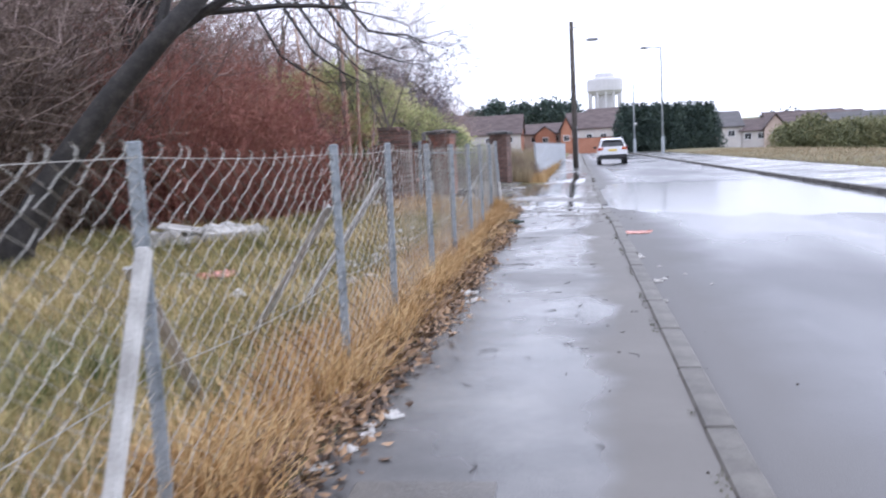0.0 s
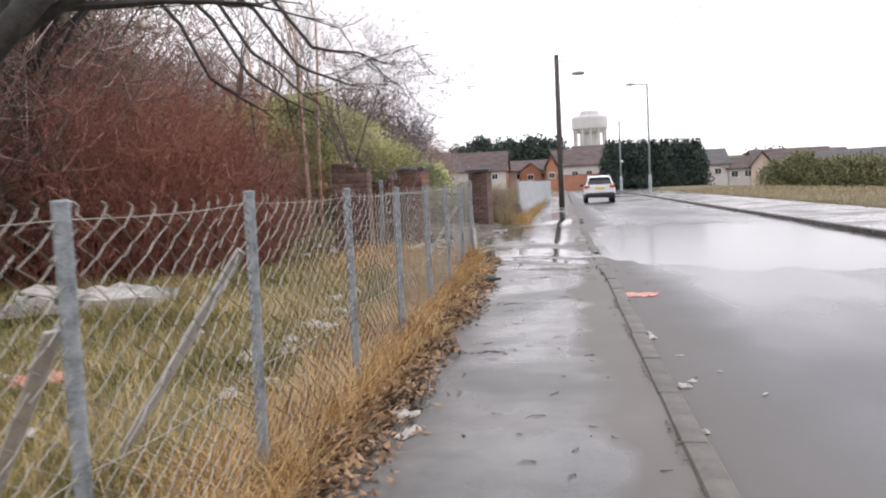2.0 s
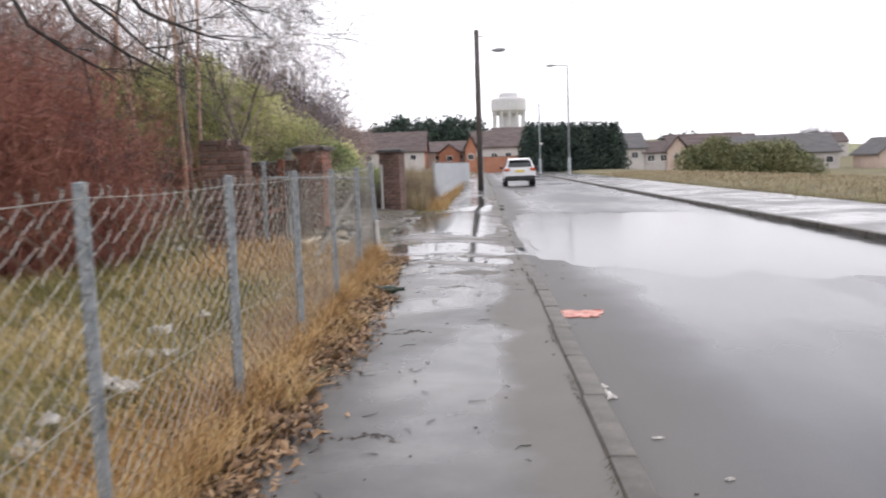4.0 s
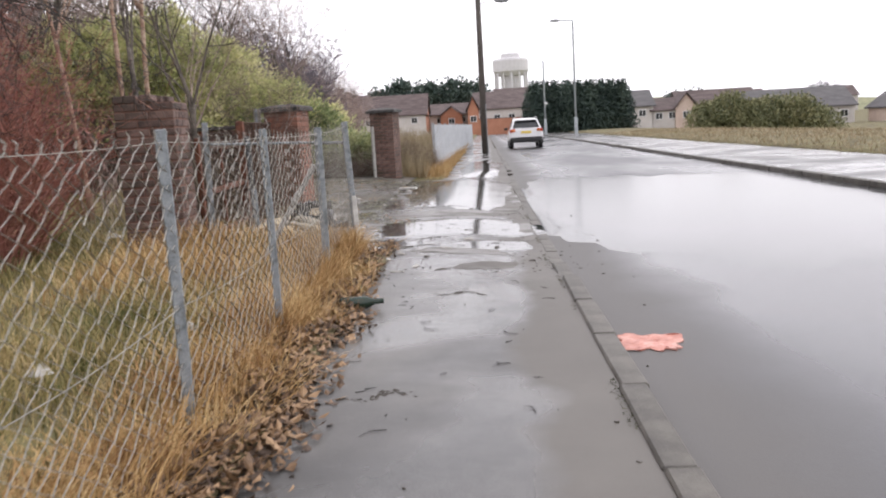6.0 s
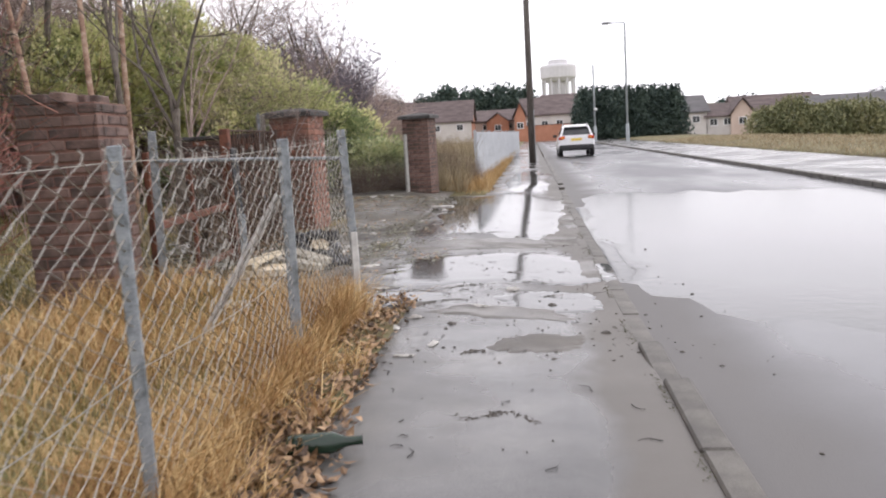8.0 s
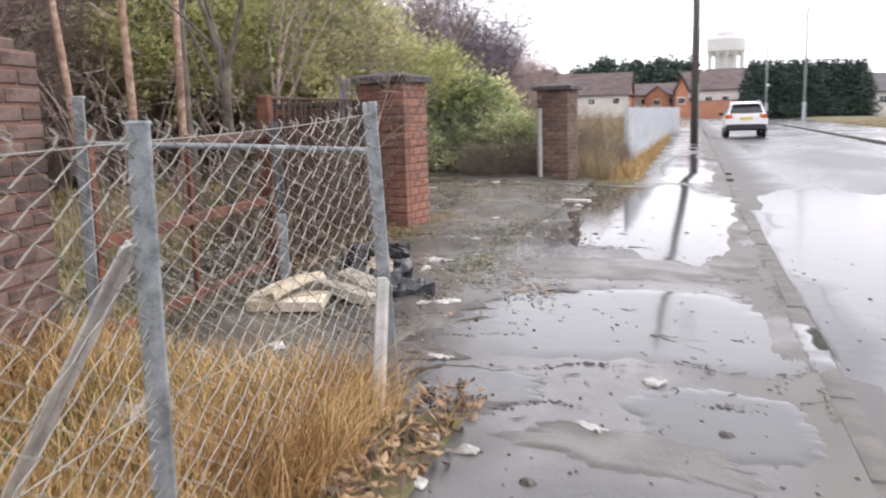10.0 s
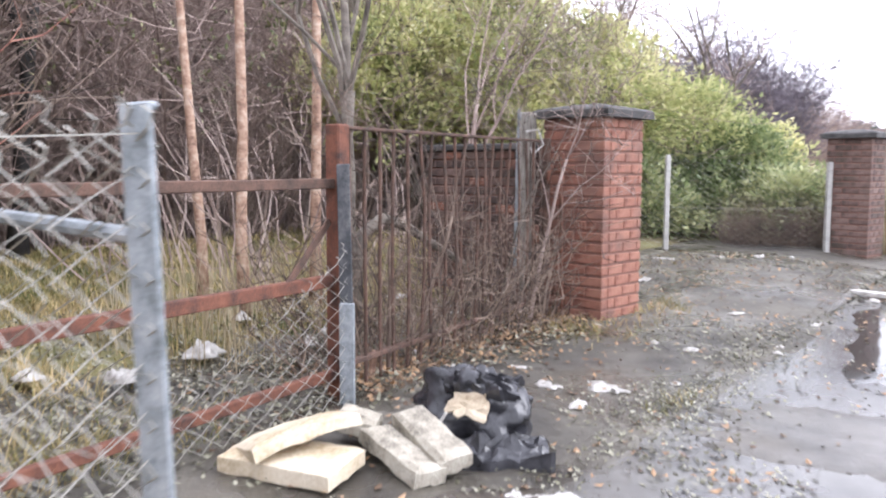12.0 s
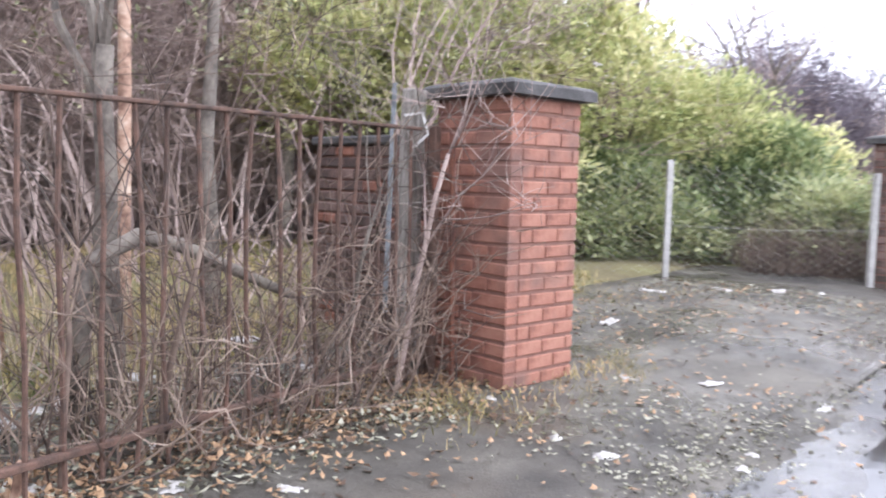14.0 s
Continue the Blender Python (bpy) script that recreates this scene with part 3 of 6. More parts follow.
back_fence = thing("chain_link_barrier", label="chain-link barrier closing the driveway between pale posts", category="fence")
MA, MB_, MC = (-3.1, 26.78), (-2.2, 27.33), (-1.34, 27.86)
for (x, y), h in ((MA, 1.25), (MC, 1.16)):
    p = part("post", post_mesh(h, 0.06), M["concrete"], back_fence)
    p.matrix_basis = pose(x, y, 0.16, 0, 0, 40)
part("wire_mesh", link_mesh(MA, MC, 0.2, 0.2, 1.35, 1.28, sag=0.02, r=0.002), M["wire"], back_fence)
part("wire_mesh", link_mesh((-4.7, 25.85), MA, 0.2, 0.2, 1.35, 1.35, sag=0.02, r=0.002), M["wire"], back_fence)
part("line_wire", Mesh().tube([(MA[0], MA[1], 0.72), (MB_[0], MB_[1], 0.7), (MC[0], MC[1], 0.73)], [0.003] * 3, 4), M["wire"], back_fence)

far_fence = thing("steel_fence", label="pale grey steel fence running along the far pavement", category="fence")
for i in range(13):
    y = 31.5 + 2.6 * i
    mb = Mesh().box((-0.16 + 0.02 * (y - 31.5), y, 0.68), (0.07, 0.07, 1.35), None, 0.006)
    part("post", mb, M["far_fence"], far_fence)
mb = Mesh()
for i in range(310):
    y = 31.5 + 0.1 * i
    mb.box((-0.12 + 0.02 * (y - 31.5), y, 0.7 + 0.02 * wob(y, 0, 3)), (0.012, 0.078, 1.2), None, 0.003)
part("slats", mb, M["far_fence"], far_fence, kind="stuff")
for z in (0.3, 1.05):
    part("rail", bar(Mesh(), (-0.145, 31.4, z), (0.475, 62.6, z), 0.04, 0.05), M["far_fence"], far_fence)

# ---- gate pillars ----


def brick_variants(material):
    out = {}
    for name, ln in (("stretcher", 0.21), ("header", 0.1)):
        out[name] = []
        for k in range(3):
            mb = Mesh().box((0, 0, 0), (ln, 0.09, 0.067), None, 0.006 + 0.002 * k)
            mb.v = [(x + 0.0025 * wob(x * 9, z * 40, 2, k), y + 0.003 * wob(x * 9, z * 30, 3, k + 9), z + 0.002 * wob(x * 20, y * 9, 2, k + 5)) for x, y, z in mb.v]
            out[name].append(mb.data("brick", material))
    return out


BR = brick_variants(M["brick"])
BD = brick_variants(M["brick_dark"])


def lay(parent, var, a, b, z, odd, dark=None, tall=1.0):
    """One course of bricks from a to b on the outer face."""
    a, b = Vector(a), Vector(b)
    d = (b - a).normalized()
    ang = math.degrees(math.atan2(d.y, d.x))
    x, ln = 0.0, (b - a).length
    first = True
    while x < ln - 0.03:
        w = 0.1 if (first and odd) else 0.21
        first = False
        if ln - x < w + 0.06:
            w = ln - x
        kind = "header" if w < 0.15 else "stretcher"
        src = dark if dark and random.random() < 0.12 else var
        ob = new("brick", random.choice(src[kind]))
        ob.parent = parent
        c = a + d * (x + w / 2)
        ob.matrix_basis = pose(c.x, c.y, z, random.uniform(-0.6, 0.6), random.uniform(-0.8, 0.8), ang + random.uniform(-0.8, 0.8)) @ Matrix.Diagonal((w / (0.1 if kind == "header" else 0.21) * 0.985, 1, tall, 1))
        x += w + 0.002


def pillar(x, y, z, rz, size, courses, var, cap, label, dark=None, pitch=0.079):
    ob = thing("gate_pillar", x, y, z, rz, label, "pillar", "brick gate pillars")
    h = courses * pitch
    tall = pitch / 0.079
    part("core", Mesh().box((0, 0, h / 2 - 0.1), (size - 0.014, size - 0.014, h + 0.2), None, 0.004), M["mortar"], ob, "dark recessed mortar")
    s = size / 2
    off = s - 0.045
    for c in range(courses):
        zz = (c + 0.5) * pitch
        odd = c % 2
        lay(ob, var, (-s, -off, 0), (s, -off, 0), zz, odd, dark, tall)
        lay(ob, var, (off, -s + 0.092, 0), (off, s, 0), zz, odd, dark, tall)
        lay(ob, var, (s - 0.092, off, 0), (-s, off, 0), zz, odd, dark, tall)
        lay(ob, var, (-off, s - 0.092, 0), (-off, -s + 0.092, 0), zz, odd, dark, tall)
    if cap:
        mb = Mesh()
        w = size / 2 + 0.065
        pr = [(w, 0), (w, 0.055), (w * 0.92, 0.075), (w * 0.3, 0.115), (0.02, 0.12)]
        mb.v, mb.f = [], []
        for r, dz in pr:
            for sx, sy in ((-1, -1), (1, -1), (1, 1), (-1, 1)):
                mb.v.append((sx * r + 0.006 * wob(sx * 3, sy * 3, 1, dz * 30), sy * r, h + dz + 0.002))
        for i in range(len(pr) - 1):
            for k in range(4):
                j = (k + 1) % 4
                mb.f.append((i * 4 + k, i * 4 + j, i * 4 + 4 + j, i * 4 + 4 + k))
        mb.f += [(3, 2, 1, 0), tuple(range(len(pr) * 4 - 4, len(pr) * 4))]
        part("cap", mb, M["cap"], ob, "dark weathered stone cap")
    return ob


pillar_1 = pillar(-2.04, 22.34, 0.03, -7, 0.575, 18, BR, True, "red brick gate pillar with a dark stone cap beside railings", pitch=0.0878)
pillar_2 = pillar(-1.09, 28.16, 0.12, -10, 0.56, 19, BD, True, "brown brick gate pillar with a stone cap beside the driveway")
pillar_3 = pillar(-1.95, 16.4, 0.08, 6, 0.55, 19, BD, False, "broken-topped brown brick pillar behind the fence")
for k, (x, y) in enumerate(((-0.17, -0.23), (0.05, -0.24), (-0.2, 0.0), (-0.2, 0.2), (0.0, 0.02), (0.1, 0.2), (-0.03, -0.1))):
    ob = new("brick", BD["stretcher"][k % 3])
    ob.parent = pillar_3
    ob.matrix_basis = pose(x, y, 19 * 0.079 + 0.036, 0, 0, 90 * (k % 2) + random.uniform(-4, 4))

wing = thing("wing_wall", -2.36, 22.42, 0.03, 172, "low brown and red brick wing wall behind the railings", "wall")
part("core", Mesh().box((0.75, 0, 0.62), (1.5, 0.2, 1.44), None, 0.004), M["mortar"], wing, "dark recessed mortar")
for c in range(17):
    lay(wing, BD, (0, 0.075, 0), (1.5, 0.075, 0), 0.04 + c * 0.079, c % 2, dark=BR)
part("coping", Mesh().box((0.75, 0, 1.375), (1.56, 0.3, 0.06), None, 0.012), M["cap"], wing, "dark stone coping")

# ---- rusty gate and railings ----
GA, GB, RB = Vector((-1.76, 16.98, 0)), Vector((-1.93, 19.22, 0)), Vector((-2.29, 22.0, 0))


def along(a, b, u, z):
    c = a + (b - a) * u
    return (c.x, c.y, z)


gate = thing("rusty_gate_frame", label="rusty steel gate frame with missing infill", category="gate")
part("post", Mesh().box((GB.x, GB.y, 0.7), (0.095, 0.085, 1.46), None, 0.008), M["rust"], gate)
part("hinge_stile", Mesh().box(along(GA, GB, 0.03, 0.62), (0.05, 0.05, 1.22), None, 0.006), M["rust"], gate)
for z, w in ((1.13, 0.05), (0.645, 0.062), (0.165, 0.05)):
    part("rail", bar(Mesh(), along(GA, GB, 0.03, z), along(GA, GB, 0.98, z + 0.005), 0.045, w, 0.005), M["rust_dark"] if z > 1 else M["rust"], gate)
part("stile", Mesh().box(along(GA, GB, 0.47, 0.64), (0.032, 0.032, 1.06), None, 0.004), M["rust"], gate)
part("strap", bar(Mesh(), along(GA, GB, 0.8, 0.6), along(GA, GB, 0.97, 0.95), 0.012, 0.04, 0.003), M["rust_dark"], gate)

rails = thing("iron_railings", label="rusty iron railings with bent upright bars", category="railings")
part("top_rail", bar(Mesh(), along(GB, RB, 0.01, 1.415), along(GB, RB, 1.0, 1.43), 0.04, 0.018, 0.004), M["rust_dark"], rails)
part("bottom_rail", bar(Mesh(), along(GB, RB, 0.01, 0.2), along(GB, RB, 1.0, 0.18), 0.04, 0.026, 0.004), M["rust_dark"], rails)
for i in range(19):
    x, y, _ = along(GB, RB, (i + 0.7) / 19.4, 0)
    b1, b2 = random.uniform(-0.025, 0.025), random.uniform(-0.035, 0.035)
    part("bar", Mesh().tube([(x, y, 0.04), (x + b1, y + b2, 0.55), (x + b2, y + b1, 1.0), (x, y, 1.415)], [0.01] * 4, 6), M["rust_dark"], rails)

timber = thing("timber_posts", label="weathered grey timber posts with a bent metal strap", category="post")
part("post", Mesh().box((-2.43, 21.94, 0.85), (0.1, 0.12, 1.62), Matrix.Rotation(radians(-2), 3, "X"), 0.01), M["wood"], timber)
part("metal_strip", Mesh().box((-2.39, 21.74, 1.05), (0.035, 0.006, 1.25), Matrix.Rotation(radians(-2), 3, "X"), 0.002), M["galv"], timber)
part("strap", Mesh().tube([(-2.35, 21.80, 1.5), (-2.29, 21.88, 1.52), (-2.23, 21.86, 1.4), (-2.29, 21.80, 1.32), (-2.33, 21.84, 1.38)], [0.008] * 5, 5), M["white"], timber)
hinge = thing("hinge_post", label="rusty steel hinge post against the brick pillar", category="post")
part("post", Mesh().box((-2.24, 21.93, 0.72), (0.055, 0.05, 1.46), None, 0.006), M["rust_dark"], hinge)
part("angle_bar", Mesh().box((-2.11, 21.95, 0.68), (0.022, 0.03, 1.34), Matrix.Rotation(radians(-1.5), 3, "Y"), 0.004), M["rust"], hinge, "thin rusty angle bar")
for z in (0.35, 1.15):
    part("hinge", Mesh().lathe([(0.012, -0.05), (0.022, -0.045), (0.022, 0.045), (0.012, 0.05)], 10, (-2.2, 21.9, z)), M["rust"], hinge)


# ---- bare trees and thickets ----


def grow(mb, p, d, length, r, depth, rnd, droop=0.0, twig=None, kids=3, spread=0.7, segs=4):
    """A limb that bends, tapers and forks."""
    pts, rad = [Vector(p)], [r]
    d = Vector(d).normalized()
    for i in range(segs):
        d = (d + Vector((rnd.gauss(0, 0.14), rnd.gauss(0, 0.14), rnd.gauss(0.03, 0.1) - droop))).normalized()
        pts.append(pts[-1] + d * length / segs)
        rad.append(r * (1 - 0.62 * (i + 1) / segs))
    n = 7 if r > 0.05 else (5 if r > 0.015 else 3)
    (twig if twig is not None and r < 0.012 else mb).tube(pts, rad, n, r > 0.02)
    if depth <= 0:
        return
    for k in range(kids):
        i = rnd.choice(range(1, segs + 1)) if k else segs
        base, rr = pts[i], rad[i]
        side = Vector((rnd.gauss(0, 1), rnd.gauss(0, 1), rnd.gauss(0.15, 0.6))).normalized()
        grow(mb, base, d * (1 - spread * 0.5) + side * spread, length * rnd.uniform(0.55, 0.8), max(rr * rnd.uniform(0.55, 0.85), 0.0022), depth - 1, rnd, droop, twig, kids, spread, segs)


def bare_tree(name, x, y, z, h, r, lean, seed, material, label, depth=4, kids=3, droop=0.0, spread=0.7, twig_mat=None, trunk_frac=0.45):
    rnd = random.Random(seed)
    ob = thing(name, x, y, z, 0, label, "tree")
    wood, twig = Mesh(), Mesh()
    top = Vector((lean[0] * h * trunk_frac, lean[1] * h * trunk_frac, h * trunk_frac))
    pts, rad = [], []
    for i in range(7):
        u = i / 6
        pts.append((top.x * u ** 1.4 + 0.05 * wob(u * 3, seed, 1), top.y * u ** 1.4 + 0.05 * wob(u * 3, seed, 1, 3), -0.15 + (top.z + 0.15) * u))
        rad.append(r * (1.25 - 0.6 * u) if i else r * 1.6)
    trunk = Mesh().tube(pts, rad, 10)
    part("trunk", trunk, material, ob, smooth=True)
    d = Vector((lean[0], lean[1], 1)).normalized()
    for k in range(kids + 1):
        i = rnd.choice((4, 5, 6)) if k else 6
        side = Vector((rnd.gauss(0, 1), rnd.gauss(0, 1), 0.3)).normalized()
        grow(wood, pts[i], d + side * spread * (0.3 if k == 0 else 0.9), h * rnd.uniform(0.28, 0.4), rad[i] * rnd.uniform(0.5, 0.75), depth - 1, rnd, droop, twig, kids, spread)
    part("crown", wood, material, ob)
    if twig.v:
        part("twig_mass", twig, twig_mat or material, ob, kind="stuff")
    return ob


def thicket_mesh(rx, ry, h, stems, seed, twigs=4, r=0.006, lean=0.35, kink=0.18):
    """A leafless shrub: many arching stems with side twigs."""
    rnd, mb = random.Random(seed), Mesh()
    for _ in range(stems):
        a, q = rnd.uniform(0, 2 * math.pi), math.sqrt(rnd.random())
        x, y = rx * q * math.cos(a), ry * q * math.sin(a)
        hh = h * rnd.uniform(0.5, 1.05) * (1 - 0.35 * q * q)
        d = Vector((math.cos(a) * lean * q + rnd.gauss(0, 0.2), math.sin(a) * lean * q + rnd.gauss(0, 0.2), 1)).normalized()
        p, pts = Vector((x, y, -0.1)), []
        for i in range(5):
            pts.append(p.copy())
            d = (d + Vector((rnd.gauss(0, kink), rnd.gauss(0, kink), -0.03))).normalized()
            p = p + d * hh / 4
        mb.tube(pts, [r, r * 0.85, r * 0.7, r * 0.5, r * 0.25], 3, False)
        for t in range(twigs):
            i = rnd.choice((1, 2, 2, 3, 3, 4))
            s = Vector((rnd.gauss(0, 1), rnd.gauss(0, 1), rnd.gauss(0.5, 0.5))).normalized()
            ln = hh * rnd.uniform(0.1, 0.28)
            mid = pts[i] + s * ln * 0.5
            s2 = (s + Vector((rnd.gauss(0, 0.4), rnd.gauss(0, 0.4), rnd.gauss(0.2, 0.3)))).normalized()
            mb.tube([pts[i], mid, mid + s2 * ln * 0.6], [r * 0.5, r * 0.4, r * 0.2], 3, False)
    return mb


def leafy_mesh(blobs, count, size, seed, up=0.3):
    """Leaves gathered in sprays round the given crowns."""
    rnd, mb = random.Random(seed), Mesh()
    total = sum(b[3] * b[4] for b in blobs)
    for cx, cy, cz, rx, rz in blobs:
        for _ in range(int(count * rx * rz / total / 7)):
            a, e, q = rnd.uniform(0, 6.283), rnd.uniform(-0.7, 1.4), rnd.uniform(0.25, 1.0) ** 0.5
            if noise.noise((cx + math.cos(a) * math.cos(e) * rx * 2.2, cy + math.sin(a) * math.cos(e) * rx * 2.2, cz + math.sin(e) * rz * 2.8)) < rnd.uniform(-0.34, 0.06):
                continue
            k = 1 + 0.25 * noise.noise((cx + math.cos(a) * 2, cy + math.sin(a) * 2, e * 2))
            c = Vector((cx + rx * q * k * math.cos(a) * math.cos(e), cy + rx * q * k * math.sin(a) * math.cos(e), cz + rz * q * k * math.sin(e)))
            out = Vector((math.cos(a), math.sin(a), up + math.sin(e))).normalized()
            for _ in range(7):
                al = (out + Vector((rnd.gauss(0, 0.7), rnd.gauss(0, 0.7), rnd.gauss(0, 0.5)))).normalized()
                sd = al.cross(Vector((rnd.gauss(0, 0.4), rnd.gauss(0, 0.4), 1))).normalized()
                s = size * rnd.uniform(0.6, 1.25)
                mb.leaf(c + Vector((rnd.gauss(0, size * 0.7), rnd.gauss(0, size * 0.7), rnd.gauss(0, size * 0.6))), al, sd, s, s * 0.45)
    return mb


# red-stemmed shrubs behind the field
red_mesh = thicket_mesh(1.6, 1.6, 3.2, 760, 5, twigs=8, r=0.008).data("stems", M["red_twig"])
brown_mesh = thicket_mesh(1.9, 1.9, 5.0, 800, 6, twigs=12, r=0.0085).data("stems", M["brown_twig"])
tall_mesh = thicket_mesh(2.3, 2.3, 7.0, 480, 8, twigs=14, r=0.016, lean=0.3).data("stems", M["brown_twig"])


def shrub(x, y, mesh, s, rz, label, group, sz=1.0):
    ob = new("leafless_shrub")
    stems = new("stem_mass", mesh)
    stems.parent = ob
    tagged(stems, kind="stuff")
    ob.matrix_basis = pose(x, y, field_z(x, y) - 0.03, 0, 0, rz) @ Matrix.Diagonal((s, s, s * sz, 1))
    return tagged(ob, label, "shrub", group)


rr = random.Random(3)
for x, y, s, sz in ((-4.5, 15.5, 0.9, 1.1), (-5.4, 15.9, 1.05, 1.15), (-5.2, 14.8, 0.95, 1.05), (-4.6, 16.0, 0.85, 1.1), (-6.6, 15.7, 1.05, 1.2)):
    shrub(x, y, red_mesh, s, rr.uniform(0, 360), "dense red-stemmed leafless shrub at the field edge", "red shrubs", sz)
dark_mesh = thicket_mesh(1.8, 1.8, 3.6, 600, 7, twigs=9, r=0.009).data("stems", M["bramble"])
for x, y, s, sz in ((-7.0, 15.4, 1.1, 1.1), (-7.6, 13.4, 1.05, 1.0), (-8.8, 14.8, 1.25, 1.2), (-8.9, 12.0, 1.1, 1.1), (-8.2, 17.0, 1.2, 1.25), (-10.6, 12.2, 1.7, 1.1), (-9.8, 10.0, 1.6, 1.0), (-11.2, 15.2, 1.8, 1.1), (-10.0, 17.6, 1.6, 1.2), (-12.4, 13.2, 1.9, 1.15), (-8.4, 10.8, 1.2, 1.0)):
    shrub(x, y, dark_mesh, s, rr.uniform(0, 360), "dark tangled leafless thicket behind the field", "dark thickets", sz)
for x, y, s in ((-9.6, 12.2, 1.1), (-8.6, 9.4, 0.95), (-9.6, 8.0, 1.1), (-9.2, 6.2, 0.9), (-10.6, 5.2, 1.1), (-10.6, 25.0, 1.0), (-11.6, 22.4, 1.1), (-12.4, 19.4, 1.1), (-10.6, 27.6, 1.1), (-8.8, 29.0, 1.0), (-10.4, 16.2, 1.15), (-13.4, 24.6, 1.2), (-12.2, 27.4, 1.15), (-7.2, 30.6, 0.8)):
    if y < 13:
        shrub(x, y, dark_mesh, s * 1.45, rr.uniform(0, 360), "dark tangled leafless thicket behind the field", "dark thickets")
    else:
        shrub(x, y, brown_mesh, s, rr.uniform(0, 360), "tangled brown leafless thicket", "brown thickets")
for x, y, s in ((-9.8, 14.4, 1.0), (-11.4, 18.6, 0.95), (-12.4, 21.6, 1.0), (-9.0, 8.0, 0.85), (-11.5, 10.0, 1.0), (-13.2, 26.6, 0.95), (-13.0, 6.5, 1.0), (-11.4, 29.5, 0.9), (-13.5, 15.0, 1.0), (-9.8, 33.5, 0.75), (-10.2, 37.5, 0.75), (-9.6, 41.0, 0.7), (-9.9, 46.5, 0.7), (-10.6, 55.0, 0.85), (-11.0, 61.0, 0.9), (-11.6, 68.0, 0.95), (-12.0, 76.0, 0.95), (-12.5, 84.0, 0.95), (-9.8, 27.5, 1.05), (-12.2, 24.5, 1.2), (-13.5, 21.0, 1.25), (-10.0, 12.6, 1.2), (-9.6, 15.6, 1.15), (-15.5, 11.0, 1.0), (-15.5, 20.0, 1.0), (-16.0, 25.0, 1.05), (-15.0, 30.0, 1.0)):
    shrub(x, y, tall_mesh, s, rr.uniform(0, 360), "tall tangled leafless scrub", "tall scrub")

# evergreen shrub behind the gate
laurel = thing("yellow_green_shrub", -4.9, 28.6, 0.15, 0, "tall yellow-green leafy shrub behind the gate pillars", "shrub")
bl = [(-2.3, -2.4, 2.2, 1.5, 1.5), (-1.2, -1.2, 2.5, 1.6, 1.5), (0.0, 0.0, 2.1, 1.45, 1.25), (0.9, 1.3, 1.55, 1.2, 0.95), (-2.5, -3.0, 2.3, 1.1, 1.0), (1.6, 2.5, 1.15, 0.95, 0.75), (-0.4, -1.4, 1.1, 1.1, 1.0)]
part("crown", leafy_mesh(bl, 66000, 0.13, 31), M["leaf"], laurel, kind="stuff")
low = [(0.2, -1.0, 0.35, 0.8, 0.5), (1.0, 0.0, 0.35, 0.8, 0.5), (1.8, 0.7, 0.35, 0.8, 0.5), (2.5, 1.4, 0.35, 0.8, 0.45), (-0.8, -1.8, 0.4, 0.8, 0.5), (0.5, -0.4, 0.7, 1.0, 0.75), (1.4, 0.9, 0.7, 0.9, 0.75), (2.1, 1.9, 0.6, 0.8, 0.6), (-0.5, -1.3, 0.75, 0.9, 0.8), (1.9, 1.4, 1.15, 0.7, 0.6), (2.7, 0.5, 0.5, 0.7, 0.55), (3.3, 0.9, 0.45, 0.6, 0.5)]
part("lower_leaves", leafy_mesh(low, 42000, 0.12, 33), M["leaf_green"], laurel, "greener lower leaves", kind="stuff")
mb = Mesh()
rnd = random.Random(4)
for bx, by, bz, _, _ in bl:
    for k in range(4):
        mb.tube([(bx * 0.7, by * 0.7, -0.1), (bx * 0.85 + rnd.gauss(0, 0.2), by * 0.85 + rnd.gauss(0, 0.2), bz * 0.5), (bx + rnd.gauss(0, 0.5), by + rnd.gauss(0, 0.5), bz + rnd.uniform(0, 0.8))], [0.035, 0.025, 0.008], 5)
part("stem_mass", mb, M["bark_grey"], laurel, kind="stuff")
olive = thing("olive_shrub", -5.6, 22.2, 0.1, 0, "sparse olive-green shrub among bare trees", "shrub")
part("crown", leafy_mesh([(-1.2, 1.2, 2.2, 1.3, 1.1), (0.0, 2.2, 2.8, 1.2, 1.0), (-2.5, -0.5, 2.4, 1.2, 1.0)], 1500, 0.09, 35), M["leaf_olive"], olive, kind="stuff")
part("stem_mass", thicket_mesh(1.8, 1.8, 2.8, 60, 9, 4, 0.012), M["brown_twig"], olive)

ivy = thing("olive_shrub", -7.2, 16.6, 0.1, 0, "tall olive-leaved shrub rising out of dark thicket", "shrub")
part("crown", leafy_mesh([(0.0, 0.0, 3.9, 1.2, 0.9), (-1.6, -0.6, 4.2, 1.3, 1.0), (1.3, 1.0, 4.3, 1.1, 0.8)], 7500, 0.09, 37), M["leaf_olive"], ivy, kind="stuff")
part("stem_mass", thicket_mesh(1.2, 1.2, 4.2, 40, 10, 5, 0.014), M["bramble"], ivy, kind="stuff")

